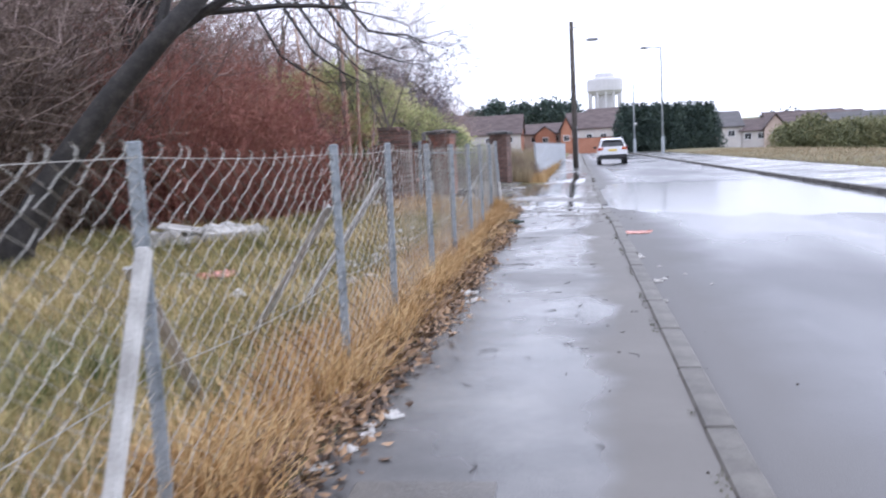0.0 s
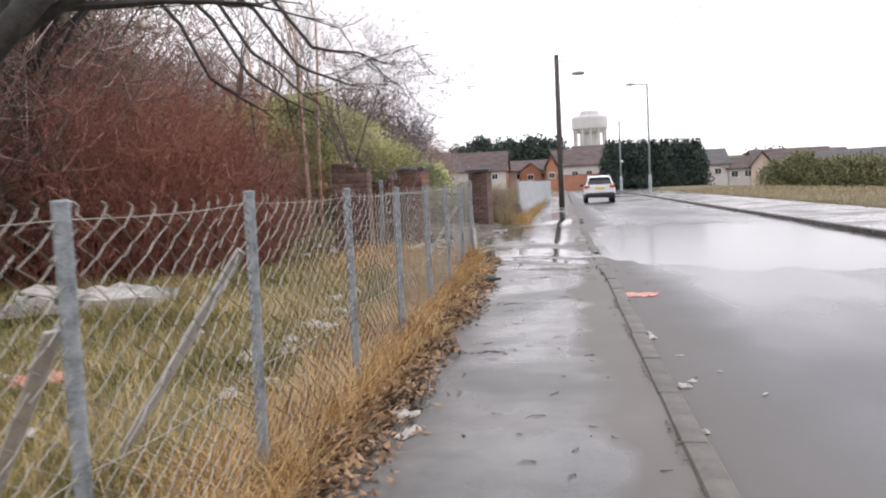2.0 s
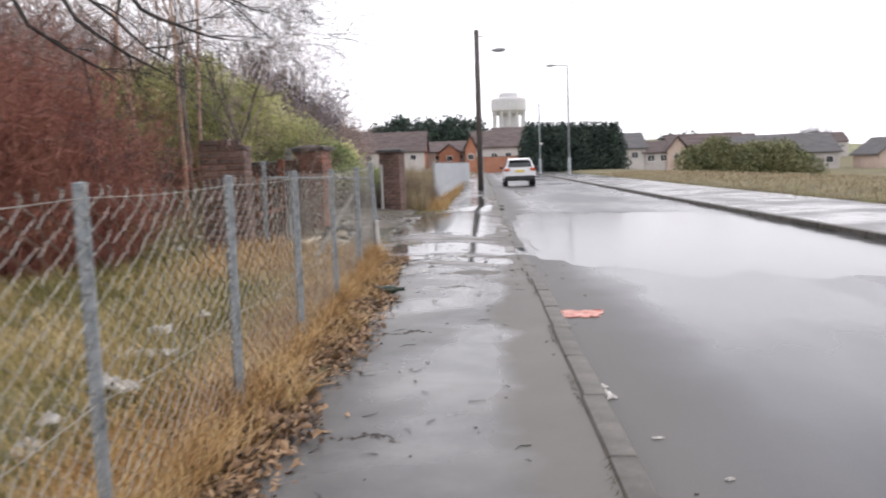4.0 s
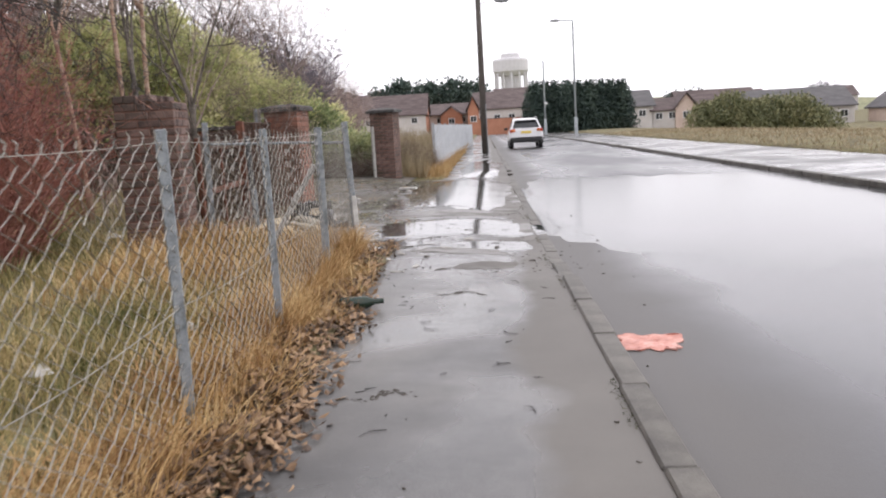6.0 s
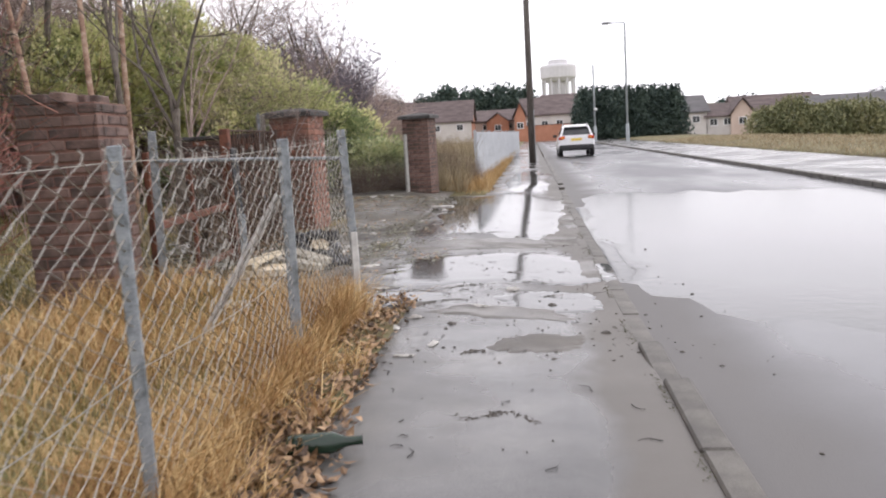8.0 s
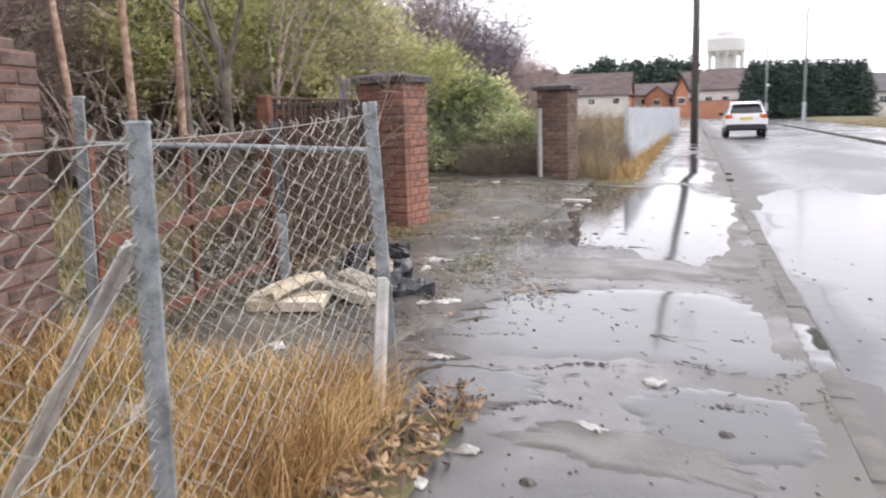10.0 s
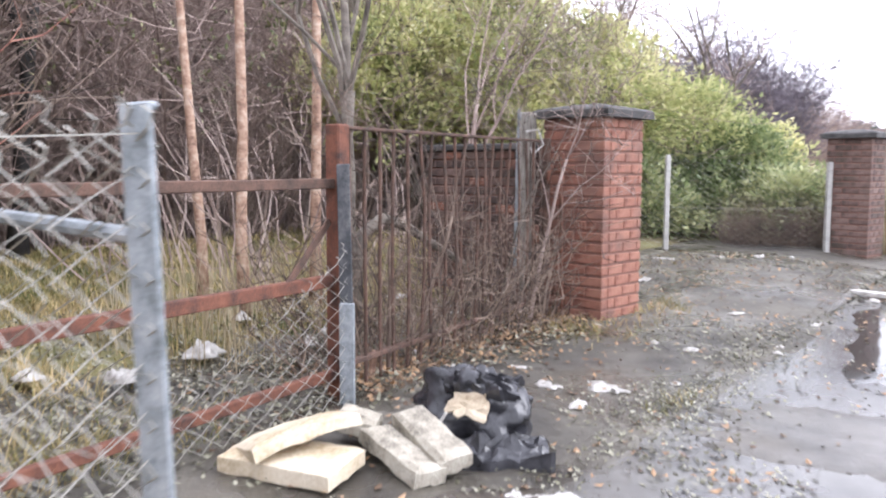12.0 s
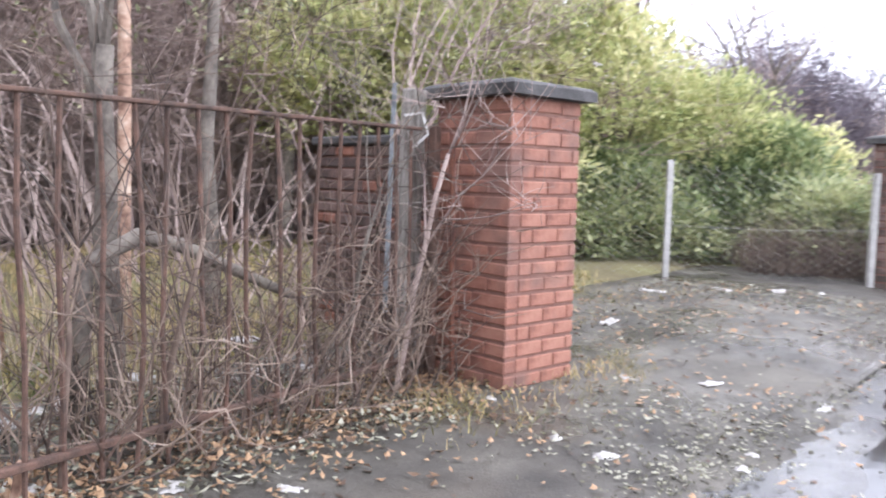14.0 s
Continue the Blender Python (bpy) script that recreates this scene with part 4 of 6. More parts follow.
# trees
bare_tree("bare_tree", -3.0, 20.45, 0.08, 4.6, 0.06, (0.05, -0.03), 11, M["bark_grey"], "small bare tree behind the railings", depth=5, kids=3, spread=0.75, trunk_frac=0.36)
bare_tree("bare_tree", -4.3, 21.9, 0.08, 6.0, 0.055, (-0.06, 0.05), 12, M["bark_grey"], "bare grey tree in the scrub", depth=5, kids=3, spread=0.6)
for i, (x, y, h, lean) in enumerate(((-4.65, 20.5, 6.5, (-0.1, 0.0)), (-3.85, 20.27, 7.0, (-0.03, 0.02)), (-3.85, 21.0, 7.5, (0.03, 0.0)))):
    bare_tree("birch_tree", x, y, 0.1, h, 0.037, lean, 40 + i, M["birch"], "slender leafless birch with pale orange bark", depth=4, kids=3, spread=0.5, twig_mat=M["brown_twig"], trunk_frac=0.62)
bare_tree("leaning_tree", -4.55, 9.05, 0.12, 5.5, 0.145, (0.85, 0.1), 21, M["bark"], "dark leaning tree with drooping bare branches", depth=5, kids=3, droop=0.06, spread=0.75, trunk_frac=0.5)
over = bare_tree("overhanging_tree", -6.6, 15.0, 0.12, 7.5, 0.11, (0.15, -0.05), 22, M["bark"], "dark bare tree with thin branches hanging over the field", depth=4, kids=3, droop=0.02, spread=0.7, trunk_frac=0.5)
mb, rnd = Mesh(), random.Random(77)
for sx, sy, sz, dx, dy, dz in ((4.6, -0.9, 2.75, 0.85, -0.1, -0.5), (3.9, -0.8, 2.7, 0.8, -0.2, -0.6), (4.9, -1.2, 2.9, 0.9, -0.1, -0.4), (3.3, -0.6, 2.7, 0.75, 0.1, -0.6), (4.2, -1.4, 2.85, 0.8, -0.2, -0.5)):
    mb.tube([(0.3, -0.1, 3.3), (sx * 0.3, sy * 0.4, 4.3), (sx * 0.65, sy * 0.7, 4.3), (sx * 0.88, sy * 0.9, sz + 0.75), (sx, sy, sz)], [0.05, 0.045, 0.036, 0.028, 0.022], 6)
    grow(mb, (sx, sy, sz), (dx, dy, dz), 1.0, 0.021, 4, rnd, 0.06, None, 4, 0.65, 5)
part("hanging_branch", mb, M["bark"], over)
bare_tree("bare_tree", -9.4, 21.4, 0.12, 7.5, 0.1, (0.12, 0.05), 23, M["bark"], "bare dark tree in the scrub", depth=5, kids=3, spread=0.6)
bare_tree("bare_tree", -7.6, 25.2, 0.12, 7.5, 0.1, (0.08, 0.05), 24, M["bark_grey"], "bare grey tree in the scrub", depth=5, kids=3, spread=0.6)
for i, (x, y, h) in enumerate(((-7.2, 27.4, 8.0), (-5.8, 30.5, 7.0), (-4.9, 33.5, 6.0), (-10.2, 24.5, 9.0))):
    bare_tree("bare_tree", x, y, 0.1, h, 0.085, (0.05, -0.02), 70 + i, M["bark_grey"], "fine-twigged bare tree standing in the scrub", depth=5, kids=4, spread=0.65, twig_mat=M["brown_twig"], trunk_frac=0.4)
for i, (x, y, h) in enumerate(((-4.3, 23.8, 5.2),)):
    bare_tree("bare_tree", x, y, 0.1, h, 0.035, (0.1, -0.02), 90 + i, M["brown_twig"], "slender twiggy bare tree before leafy shrubs", depth=5, kids=4, spread=0.75, trunk_frac=0.35)
for i, (x, y) in enumerate(((-2.4, 28.3), (-1.75, 28.6))):
    shrub(x, y, dark_mesh, 0.22, i * 77, "low tangled twigs behind the mesh fence", "low twigs")
purple = thing("purple_tree", -10.6, 50.0, 0.1, 0, "dense purplish bare tree beyond the scrub", "tree")
part("trunk", Mesh().tube([(0, 0, -0.2), (0.1, 0, 1.5), (0.1, 0.1, 3.0)], [0.25, 0.2, 0.14], 9), M["bark"], purple)
part("crown", thicket_mesh(2.7, 2.7, 7.6, 1100, 51, 14, 0.026, 0.25), M["purple_twig"], purple, kind="stuff")

# saplings and brambles woven through the railings
bramble = thing("bramble", -2.32, 20.7, 0.03, 0, "leafless brambles growing through the iron railings", "bramble")
part("stem_mass", thicket_mesh(0.35, 1.4, 1.6, 190, 61, 9, 0.0058, 0.2, 0.36), M["bramble"], bramble, kind="stuff")
bare_tree("sapling", -2.2, 20.2, 0.04, 2.2, 0.014, (0.25, 0.1), 62, M["bramble"], "thin bare sapling bent through the railings", depth=4, kids=3, spread=0.85, trunk_frac=0.4)
bare_tree("sapling", -2.32, 21.3, 0.04, 2.0, 0.013, (0.35, -0.1), 63, M["bark_grey"], "thin bare sapling beside the brick pillar", depth=4, kids=3, spread=0.85, trunk_frac=0.45)

bare_tree("sapling", -2.2, 21.62, 0.04, 2.5, 0.016, (0.22, 0.04), 64, M["brown_twig"], "pale bare sapling leaning across the brick pillar", depth=4, kids=4, spread=0.9, trunk_frac=0.5)
bare_tree("sapling", -2.05, 19.75, 0.04, 1.9, 0.013, (-0.05, 0.12), 65, M["bramble"], "thin bare sapling growing through the railings", depth=4, kids=3, spread=0.8, trunk_frac=0.45)
branch = solo("fallen_branch", Mesh().tube([(-2.62, 20.1, 0.02), (-2.62, 20.14, 0.77), (-2.62, 20.39, 0.88), (-2.62, 20.6, 0.83), (-2.62, 20.84, 0.72), (-2.62, 21.34, 0.5), (-2.62, 21.53, 0.03)], [0.045, 0.042, 0.04, 0.034, 0.03, 0.024, 0.014], 8), M["bark_grey"], "bent fallen branch arching over grass behind the railings", "branch", smooth=True)

# ---- grass ----


def blades(count, area, fz, hmin, hmax, width, seed, keep=None, lean=0.5):
    rnd, mb = random.Random(seed), Mesh()
    x0, x1, y0, y1 = area
    made = 0
    while made < count:
        x, y = rnd.uniform(x0, x1), rnd.uniform(y0, y1)
        if keep and rnd.random() > keep(x, y):
            made += 0.25
            continue
        made += 1
        h = rnd.uniform(hmin, hmax) * (0.75 + 0.6 * abs(wob(x, y, 1.1, 71)))
        a = rnd.uniform(0, 6.283)
        z = fz(x, y) - 0.02
        lx, ly = rnd.gauss(0, lean) * h, rnd.gauss(0, lean) * h
        wx, wy = math.cos(a) * width, math.sin(a) * width
        b = len(mb.v)
        mb.v += [(x - wx, y - wy, z), (x + wx, y + wy, z), (x + wx * 0.6 + lx * 0.4, y + wy * 0.6 + ly * 0.4, z + h * 0.6), (x - wx * 0.6 + lx * 0.4, y - wy * 0.6 + ly * 0.4, z + h * 0.6), (x + lx, y + ly, z + h)]
        mb.f += [(b, b + 1, b + 2, b + 3), (b + 3, b + 2, b + 4)]
    return mb


def fence_x(y):
    for (xa, ya, _), (xb, yb, _) in zip(POSTS, POSTS[1:]):
        if ya <= y <= yb:
            return xa + (xb - xa) * (y - ya) / (yb - ya)
    return 0.06 if y < 5 else -0.37


solo("verge_grass", blades(46000, (-0.75, 0.34, 0.8, 16.75), ground_z, 0.1, 0.36, 0.0034, 81, lambda x, y: max(0.0, 1 - abs(x - fence_x(y) + 0.09) / 0.3) ** 0.8 * (0.35 + 0.65 * step(-0.25, 0.15, wob(x * 0.5, y, 1.6, 75))), 0.75), M["dry"], "tawny dry grass along the fence foot", "grass", kind="stuff")
solo("edge_tufts", blades(5200, (-0.02, 0.3, 0.8, 16.6), ground_z, 0.08, 0.24, 0.0036, 80, lambda x, y: step(0.12, 0.35, wob(x, y, 1.9, 79)), 0.9), M["dry"], "tawny grass tufts among dead leaves", "grass", kind="stuff")
solo("field_grass", blades(125000, (-7.5, -0.1, 0.5, 18.5), ground_z, 0.06, 0.28, 0.0042, 82, lambda x, y: 0.0 if x > -1.85 and y > 16.9 else (0.35 + 0.65 * step(-0.15, 0.3, wob(x, y, 0.8, 73))) * step(-7.5, -3.5, x)), M["grass"], "rough green and straw-coloured field grass", "grass", kind="stuff")
solo("corner_dry_grass", blades(9500, (-1.8, 0.0, 12.6, 16.7), ground_z, 0.12, 0.42, 0.0035, 88, lambda x, y: step(13.2, 15.2, y) * (0.4 + 0.6 * step(-0.2, 0.2, wob(x, y, 1.1, 76))), 0.5), M["dry"], "tawny dry grass behind the fence corner", "grass", kind="stuff")
solo("back_field_grass", blades(46000, (-11.0, -2.3, 17.5, 26.0), ground_z, 0.03, 0.15, 0.007, 83, lambda x, y: 0.3 + 0.7 * step(-0.2, 0.25, wob(x, y, 0.9, 74))), M["grass"], "rough grass behind the railings", "grass", kind="stuff")
solo("pillar_foot_grass", blades(2600, (-2.6, -1.35, 21.1, 23.2), drive_z, 0.03, 0.14, 0.003, 89, lambda x, y: 0.15 + 0.85 * step(0.05, 0.3, wob(x, y, 2.2, 77)), 0.6), M["grass"], "short grass and weeds round the pillar foot", "grass", kind="stuff")
solo("tall_dry_stalks", blades(420, (-4.2, -2.35, 19.0, 20.9), ground_z, 0.35, 1.0, 0.004, 84, lambda x, y: step(-0.1, 0.3, wob(x, y, 1.2, 78)), 0.18), M["verge"], "tall dry stalks behind the rusty gate", "grass", kind="stuff")
solo("far_verge_grass", blades(9000, (-1.2, 0.3, 28.5, 62), ground_z, 0.15, 0.5, 0.006, 85, lambda x, y: step(-1.4, 0.0, x)), M["dry"], "dry orange grass along the far fence", "grass", kind="stuff")
solo("opposite_verge_grass", blades(22000, (10.35, 24, 6, 75), ground_z, 0.06, 0.24, 0.014, 86, lambda x, y: 1 - step(12, 24, x)), M["verge"], "dry straw-coloured grass across the road", "grass", kind="stuff")
solo("hedge_grass", blades(2500, (-1.3, -0.2, 28.5, 31.5), ground_z, 0.3, 0.95, 0.006, 87, None, 0.25), M["verge"], "tall dry weeds beside the brown pillar", "grass", kind="stuff")

solo("straw_bank", blades(15000, (-8.0, -0.35, 29.2, 52), ground_z, 0.45, 1.35, 0.011, 92, lambda x, y: 0.25 + 0.75 * step(-0.2, 0.25, wob(x, y, 0.7, 97)), 0.35), M["verge"], "tall straw-coloured weeds on the bank behind the steel fence", "grass", kind="stuff")
for i, (x, y, k) in enumerate(((-0.75, 29.6, 0.26), (-0.6, 30.6, 0.24), (-1.1, 30.3, 0.3), (-0.5, 31.4, 0.2))):
    shrub(x, y, dark_mesh, k, i * 61, "scraggy brown weeds beside the brown pillar", "dry weeds")

# dead leaves and mud crumbs along the pavement edge
rnd, mb = random.Random(9), Mesh()
for _ in range(20000):
    y = rnd.uniform(1.0, 17.5)
    x = EDGE_X - 0.09 + rnd.gauss(0, 0.11) + 0.16 * wob(0, y, 0.9, 91)
    if x > EDGE_X + 0.3 or rnd.random() < 0.7 * step(12.6, 15.2, y) or y > 17.0 or (y > 14.3 and x > EDGE_X + 0.03):
        continue
    a, e = rnd.uniform(0, 6.283), rnd.gauss(0, 0.5)
    al = Vector((math.cos(a), math.sin(a), e)).normalized()
    mb.leaf((x, y, max(ground_z(x, y), 0.0) + rnd.uniform(0.004, 0.03) + 0.07 * max(0.0, 0.3 + wob(x, y, 4.0, 92)) * (1 - step(EDGE_X - 0.1, EDGE_X + 0.08, x))), al, al.cross(Vector((rnd.gauss(0, 0.4), rnd.gauss(0, 0.4), 1))).normalized(), rnd.uniform(0.03, 0.075), rnd.uniform(0.02, 0.045))
for _ in range(3600):
    x, y = rnd.uniform(-2.9, 0.3), rnd.uniform(18.2, 26.6)
    keep = 0.25 + step(-0.6, -1.8, x) * 0.7 + 0.5 * step(0.1, 0.4, wob(x, y, 0.9, 93))
    if rnd.random() > keep:
        continue
    a = rnd.uniform(0, 6.283)
    al = Vector((math.cos(a), math.sin(a), rnd.gauss(0.05, 0.25))).normalized()
    mb.leaf((x, y, drive_z(x, y) + rnd.uniform(0.01, 0.022)), al, al.cross(Vector((0, rnd.gauss(0, 0.3), 1))).normalized(), rnd.uniform(0.02, 0.06), rnd.uniform(0.015, 0.035))
for _ in range(2600):
    u = rnd.random()
    x, y = -2.15 - 0.21 * u + rnd.gauss(0.12, 0.22), 19.3 + 3.2 * u + rnd.gauss(0, 0.1)
    a = rnd.uniform(0, 6.283)
    al = Vector((math.cos(a), math.sin(a), rnd.gauss(0.1, 0.35))).normalized()
    mb.leaf((x, y, drive_z(x, y) + rnd.uniform(0.012, 0.035)), al, al.cross(Vector((0, rnd.gauss(0, 0.4), 1))).normalized(), rnd.uniform(0.02, 0.06), rnd.uniform(0.015, 0.035))
solo("leaf_litter", mb, M["litter_leaf"], "wet brown dead leaves along the pavement edge", "leaves", kind="stuff")
rnd, mb = random.Random(19), Mesh()
for _ in range(7000):
    x, y = rnd.uniform(-5.0, -1.6), rnd.uniform(17.3, 21.5)
    a = rnd.uniform(0, 6.283)
    al = Vector((math.cos(a), math.sin(a), rnd.gauss(0.1, 0.3))).normalized()
    mb.leaf((x, y, max(ground_z(x, y), drive_z(x, y) if x > -3.4 else -1) + rnd.uniform(0.01, 0.04)), al, al.cross(Vector((0, rnd.gauss(0, 0.3), 1))).normalized(), rnd.uniform(0.015, 0.06), rnd.uniform(0.012, 0.035))
for _ in range(15000):
    x, y = rnd.uniform(-3.0, 0.3), rnd.uniform(18.0, 26.8)
    w = step(0.05, 0.35, wob(x, y, 0.8, 95)) + 0.5 * step(-1.2, -2.2, x) + (0.9 if y > 25.6 else 0) + 0.08
    if rnd.random() > w:
        continue
    a = rnd.uniform(0, 6.283)
    al = Vector((math.cos(a), math.sin(a), rnd.gauss(0.05, 0.25))).normalized()
    mb.leaf((x, y, drive_z(x, y) + rnd.uniform(0.01, 0.02)), al, al.cross(Vector((0, rnd.gauss(0, 0.3), 1))).normalized(), rnd.uniform(0.012, 0.045), rnd.uniform(0.01, 0.028))
for _ in range(2600):
    x, y = MOUTH_X + rnd.gauss(-0.03, 0.13), rnd.uniform(17.8, 27.5)
    a = rnd.uniform(0, 6.283)
    al = Vector((math.cos(a), math.sin(a), rnd.gauss(0.05, 0.25))).normalized()
    mb.leaf((x, y, 0.008 + rnd.uniform(0.002, 0.012)), al, al.cross(Vector((0, rnd.gauss(0, 0.3), 1))).normalized(), rnd.uniform(0.01, 0.035), rnd.uniform(0.008, 0.024))
solo("ground_debris", mb, M["debris"], "pale crumbs and leaf scraps on the driveway", "debris", kind="stuff")
rnd, mb = random.Random(10), Mesh()
for _ in range(1500):
    x, y = rnd.uniform(0.2, 2.4), rnd.uniform(2, 25)
    if rnd.random() > (0.12 if y < 15 else 0.3) * (1 if x < 1.7 else 0.5):
        continue
    z = pave_z(x, y) if x < KERB_X else (-0.083 if x > ROAD_X else 0.0)
    s = rnd.uniform(0.003, 0.008)
    mb.box((x, y, z + s * 0.3), (s * rnd.uniform(1, 3), s * rnd.uniform(1, 2.5), s), Matrix.Rotation(rnd.uniform(0, 3), 3, "Z"), s * 0.25)
solo("grit", mb, M["mud"], "dark grit and mud crumbs on the pavement", "grit", kind="stuff")

# ---- street furniture ----


def floor_z(x, y):
    if x > ROAD_X and x < FAR_X:
        return -0.083
    if EDGE_X - 0.03 <= x <= KERB_X or (MOUTH_X <= x <= KERB_X and on_mouth(x, y)) or x >= FAR_X:
        return pave_z(x, y) if x < 3 else 0.0
    if on_drive(x, y):
        return drive_z(x, y)
    return ground_z(x, y)


wp = thing("wooden_lamp_pole", 1.25, 44.6, 0.0, 0, "tall dark wooden pole carrying a street lantern", "lamp post")
part("pole", Mesh().tube([(0, 0, -0.2), (0, 0, 3.5), (0.0, 0, 7.28)], [0.15, 0.13, 0.105], 12), M["pole_wood"], wp, smooth=True)
part("bracket", Mesh().tube([(0.05, 0, 7.0), (0.35, 0, 6.96)], [0.025, 0.02], 6), M["lamp_grey"], wp)
part("arm", Mesh().tube([(0.03, 0, 6.25), (0.45, 0, 6.34), (0.75, 0, 6.36)], [0.018] * 3, 6), M["frame_white"], wp)
part("lantern", Mesh().lathe([(0.01, -0.3), (0.07, -0.22), (0.1, 0), (0.08, 0.25), (0.02, 0.33)], 10, (0.98, 0, 6.35), "x"), M["lamp_grey"], wp, "grey lantern head")
part("cable", Mesh().tube([(0.0, 0, 7.2), (2.4, -5.2, 6.9), (5.4, -11.8, 6.95), (10.5, -23, 7.9)], [0.009] * 4, 5), M["lamp_grey"], wp, "thin overhead cable")
part("cable_guard", Mesh().box((0.1, -0.06, 1.0), (0.07, 0.07, 2.2), None, 0.01), M["lamp_grey"], wp)


def lamp_column(x, y, h, arm, label):
    ob = thing("street_lamp", x, y, 0, 0, label, "lamp post", "street lamps")
    part("base", Mesh().lathe([(0.15, -0.2), (0.15, 1.4), (0.11, 1.5)], 12), M["lamp_metal"], ob)
    part("column", Mesh().tube([(0, 0, 1.45), (0, 0, h - 0.15), (0, 0, h)], [0.1, 0.08, 0.075], 10), M["lamp_metal"], ob, smooth=True)
    if arm:
        part("arm", Mesh().tube([(0, 0, h - 0.02), (-1.1, 0, h + 0.03)], [0.06, 0.05], 8), M["lamp_metal"], ob)
        part("lantern", Mesh().lathe([(0.02, -0.5), (0.1, -0.42), (0.13, 0), (0.05, 0.4)], 10, (-1.45, 0, h + 0.03), "x"), M["lamp_grey"], ob, "grey lantern head")
    else:
        part("bracket", Mesh().box((0.12, -0.1, h * 0.42), (0.3, 0.12, 0.22), None, 0.03), M["frame_white"], ob)
    return ob


lamp_column(9.45, 84.0, 9.9, True, "grey steel street lamp across the road")
lamp_column(7.55, 95.0, 7.4, False, "slim grey steel column with a small bracket")

# ---- parked-looking white car on the road ----


def build_car(x, y, z):
    car = thing("white_car", x, y, z, 0, "white crossover car with red tail lamps on the wet road", "car")
    W = 0.87
    prof = [(0.0, 0.42, 0.98), (0.12, 0.4, 1.02), (0.6, 0.3, 1.0), (1.6, 0.28, 0.98), (2.7, 0.28, 0.97), (3.4, 0.3, 0.92), (4.0, 0.36, 0.8), (4.15, 0.42, 0.68)]
    mb = Mesh()
    for yy, lo, hi in prof:
        k = 0.93 if yy < 0.05 or yy > 4.1 else 1.0
        for px, pz in ((-0.84, lo), (-1, lo + 0.14), (-1, (lo + hi) / 2 + 0.06), (-0.95, hi - 0.04), (-0.85, hi), (0.85, hi), (0.95, hi - 0.04), (1, (lo + hi) / 2 + 0.06), (1, lo + 0.14), (0.84, lo)):
            mb.v.append((px * W * k, yy, pz))
    for i in range(len(prof) - 1):
        for k in range(10):
            j = (k + 1) % 10
            mb.f.append((i * 10 + k, i * 10 + j, i * 10 + 10 + j, i * 10 + 10 + k))
    mb.f += [tuple(range(9, -1, -1)), tuple(range(70, 80))]
    part("body", mb, M["car_white"], car, smooth=False)
    mb = Mesh()
    cab = [(0.02, 1.0, 0.8, 1.0, 0.8), (0.35, 1.0, 0.8, 1.44, 0.62), (0.7, 1.0, 0.82, 1.53, 0.62), (1.6, 1.0, 0.83, 1.56, 0.62), (2.3, 1.0, 0.82, 1.5, 0.6), (3.15, 0.96, 0.78, 0.97, 0.74)]
    for yy, z0, w0, z1, w1 in cab:
        for px, pz in ((-w0, z0 - 0.05), (-w1 - 0.02, z1 - 0.06), (-w1 + 0.1, z1), (w1 - 0.1, z1), (w1 + 0.02, z1 - 0.06), (w0, z0 - 0.05)):
            mb.v.append((px, yy, pz))
    for i in range(len(cab) - 1):
        for k in range(5):
            mb.f.append((i * 6 + k, i * 6 + k + 1, i * 6 + 7 + k, i * 6 + 6 + k))
    mb.f += [(5, 4, 3, 2, 1, 0), (30, 31, 32, 33, 34, 35)]
    part("cabin", mb, M["car_white"], car)
    part("rear_window", Mesh().quad((-0.68, 0.035, 1.06), (0.68, 0.035, 1.06), (0.56, 0.315, 1.42), (-0.56, 0.315, 1.42)), M["glass_dark"], car)
    part("spoiler", Mesh().box((0, 0.3, 1.475), (1.16, 0.25, 0.035), Matrix.Rotation(radians(8), 3, "X"), 0.01), M["car_white"], car)
    for sx in (-1, 1):
        for y0, y1 in ((0.55, 1.35), (1.42, 2.3)):
            part("side_window", Mesh().quad((sx * 0.825, y0, 1.06), (sx * 0.825, y1 + 0.1, 1.06), (sx * 0.665, y1 - 0.05, 1.44), (sx * 0.665, y0 + 0.05, 1.42)), M["glass_dark"], car)
        lamp = part("tail_lamp", Mesh().box((sx * 0.7, 0.02, 0.93), (0.3, 0.12, 0.16), Matrix.Rotation(radians(sx * 8), 3, "Y"), 0.03), M["tail"], car)
        part("indicator", Mesh().box((sx * 0.66, -0.045, 0.93), (0.16, 0.02, 0.05), None, 0.008), M["amber"], lamp)
        part("roof_rail", Mesh().tube([(sx * 0.58, 0.55, 1.53), (sx * 0.58, 0.8, 1.59), (sx * 0.58, 1.9, 1.6), (sx * 0.58, 2.15, 1.53)], [0.018] * 4, 6), M["rim"], car)
        part("mirror", Mesh().box((sx * 0.97, 2.35, 1.03), (0.2, 0.1, 0.14), None, 0.03), M["black_plastic"], car)
        part("sill", Mesh().box((sx * 0.86, 2.0, 0.36), (0.05, 2.4, 0.16), None, 0.02), M["black_plastic"], car)
        for wy in (0.72, 3.28):
            w = part("wheel", Mesh().lathe([(0.2, -0.1), (0.3, -0.105), (0.325, -0.07), (0.325, 0.07), (0.3, 0.105), (0.2, 0.1)], 20, (sx * 0.76, wy, 0.325), "x"), M["black_plastic"], car, smooth=False)
            part("rim", Mesh().lathe([(0.05, -0.11), (0.2, -0.1), (0.2, 0.1), (0.05, 0.11)], 12, (sx * 0.762, wy, 0.325), "x"), M["rim"], w)
    part("bumper", Mesh().box((0, 0.03, 0.46), (1.66, 0.16, 0.26), None, 0.05), M["black_plastic"], car, "black plastic bumper")
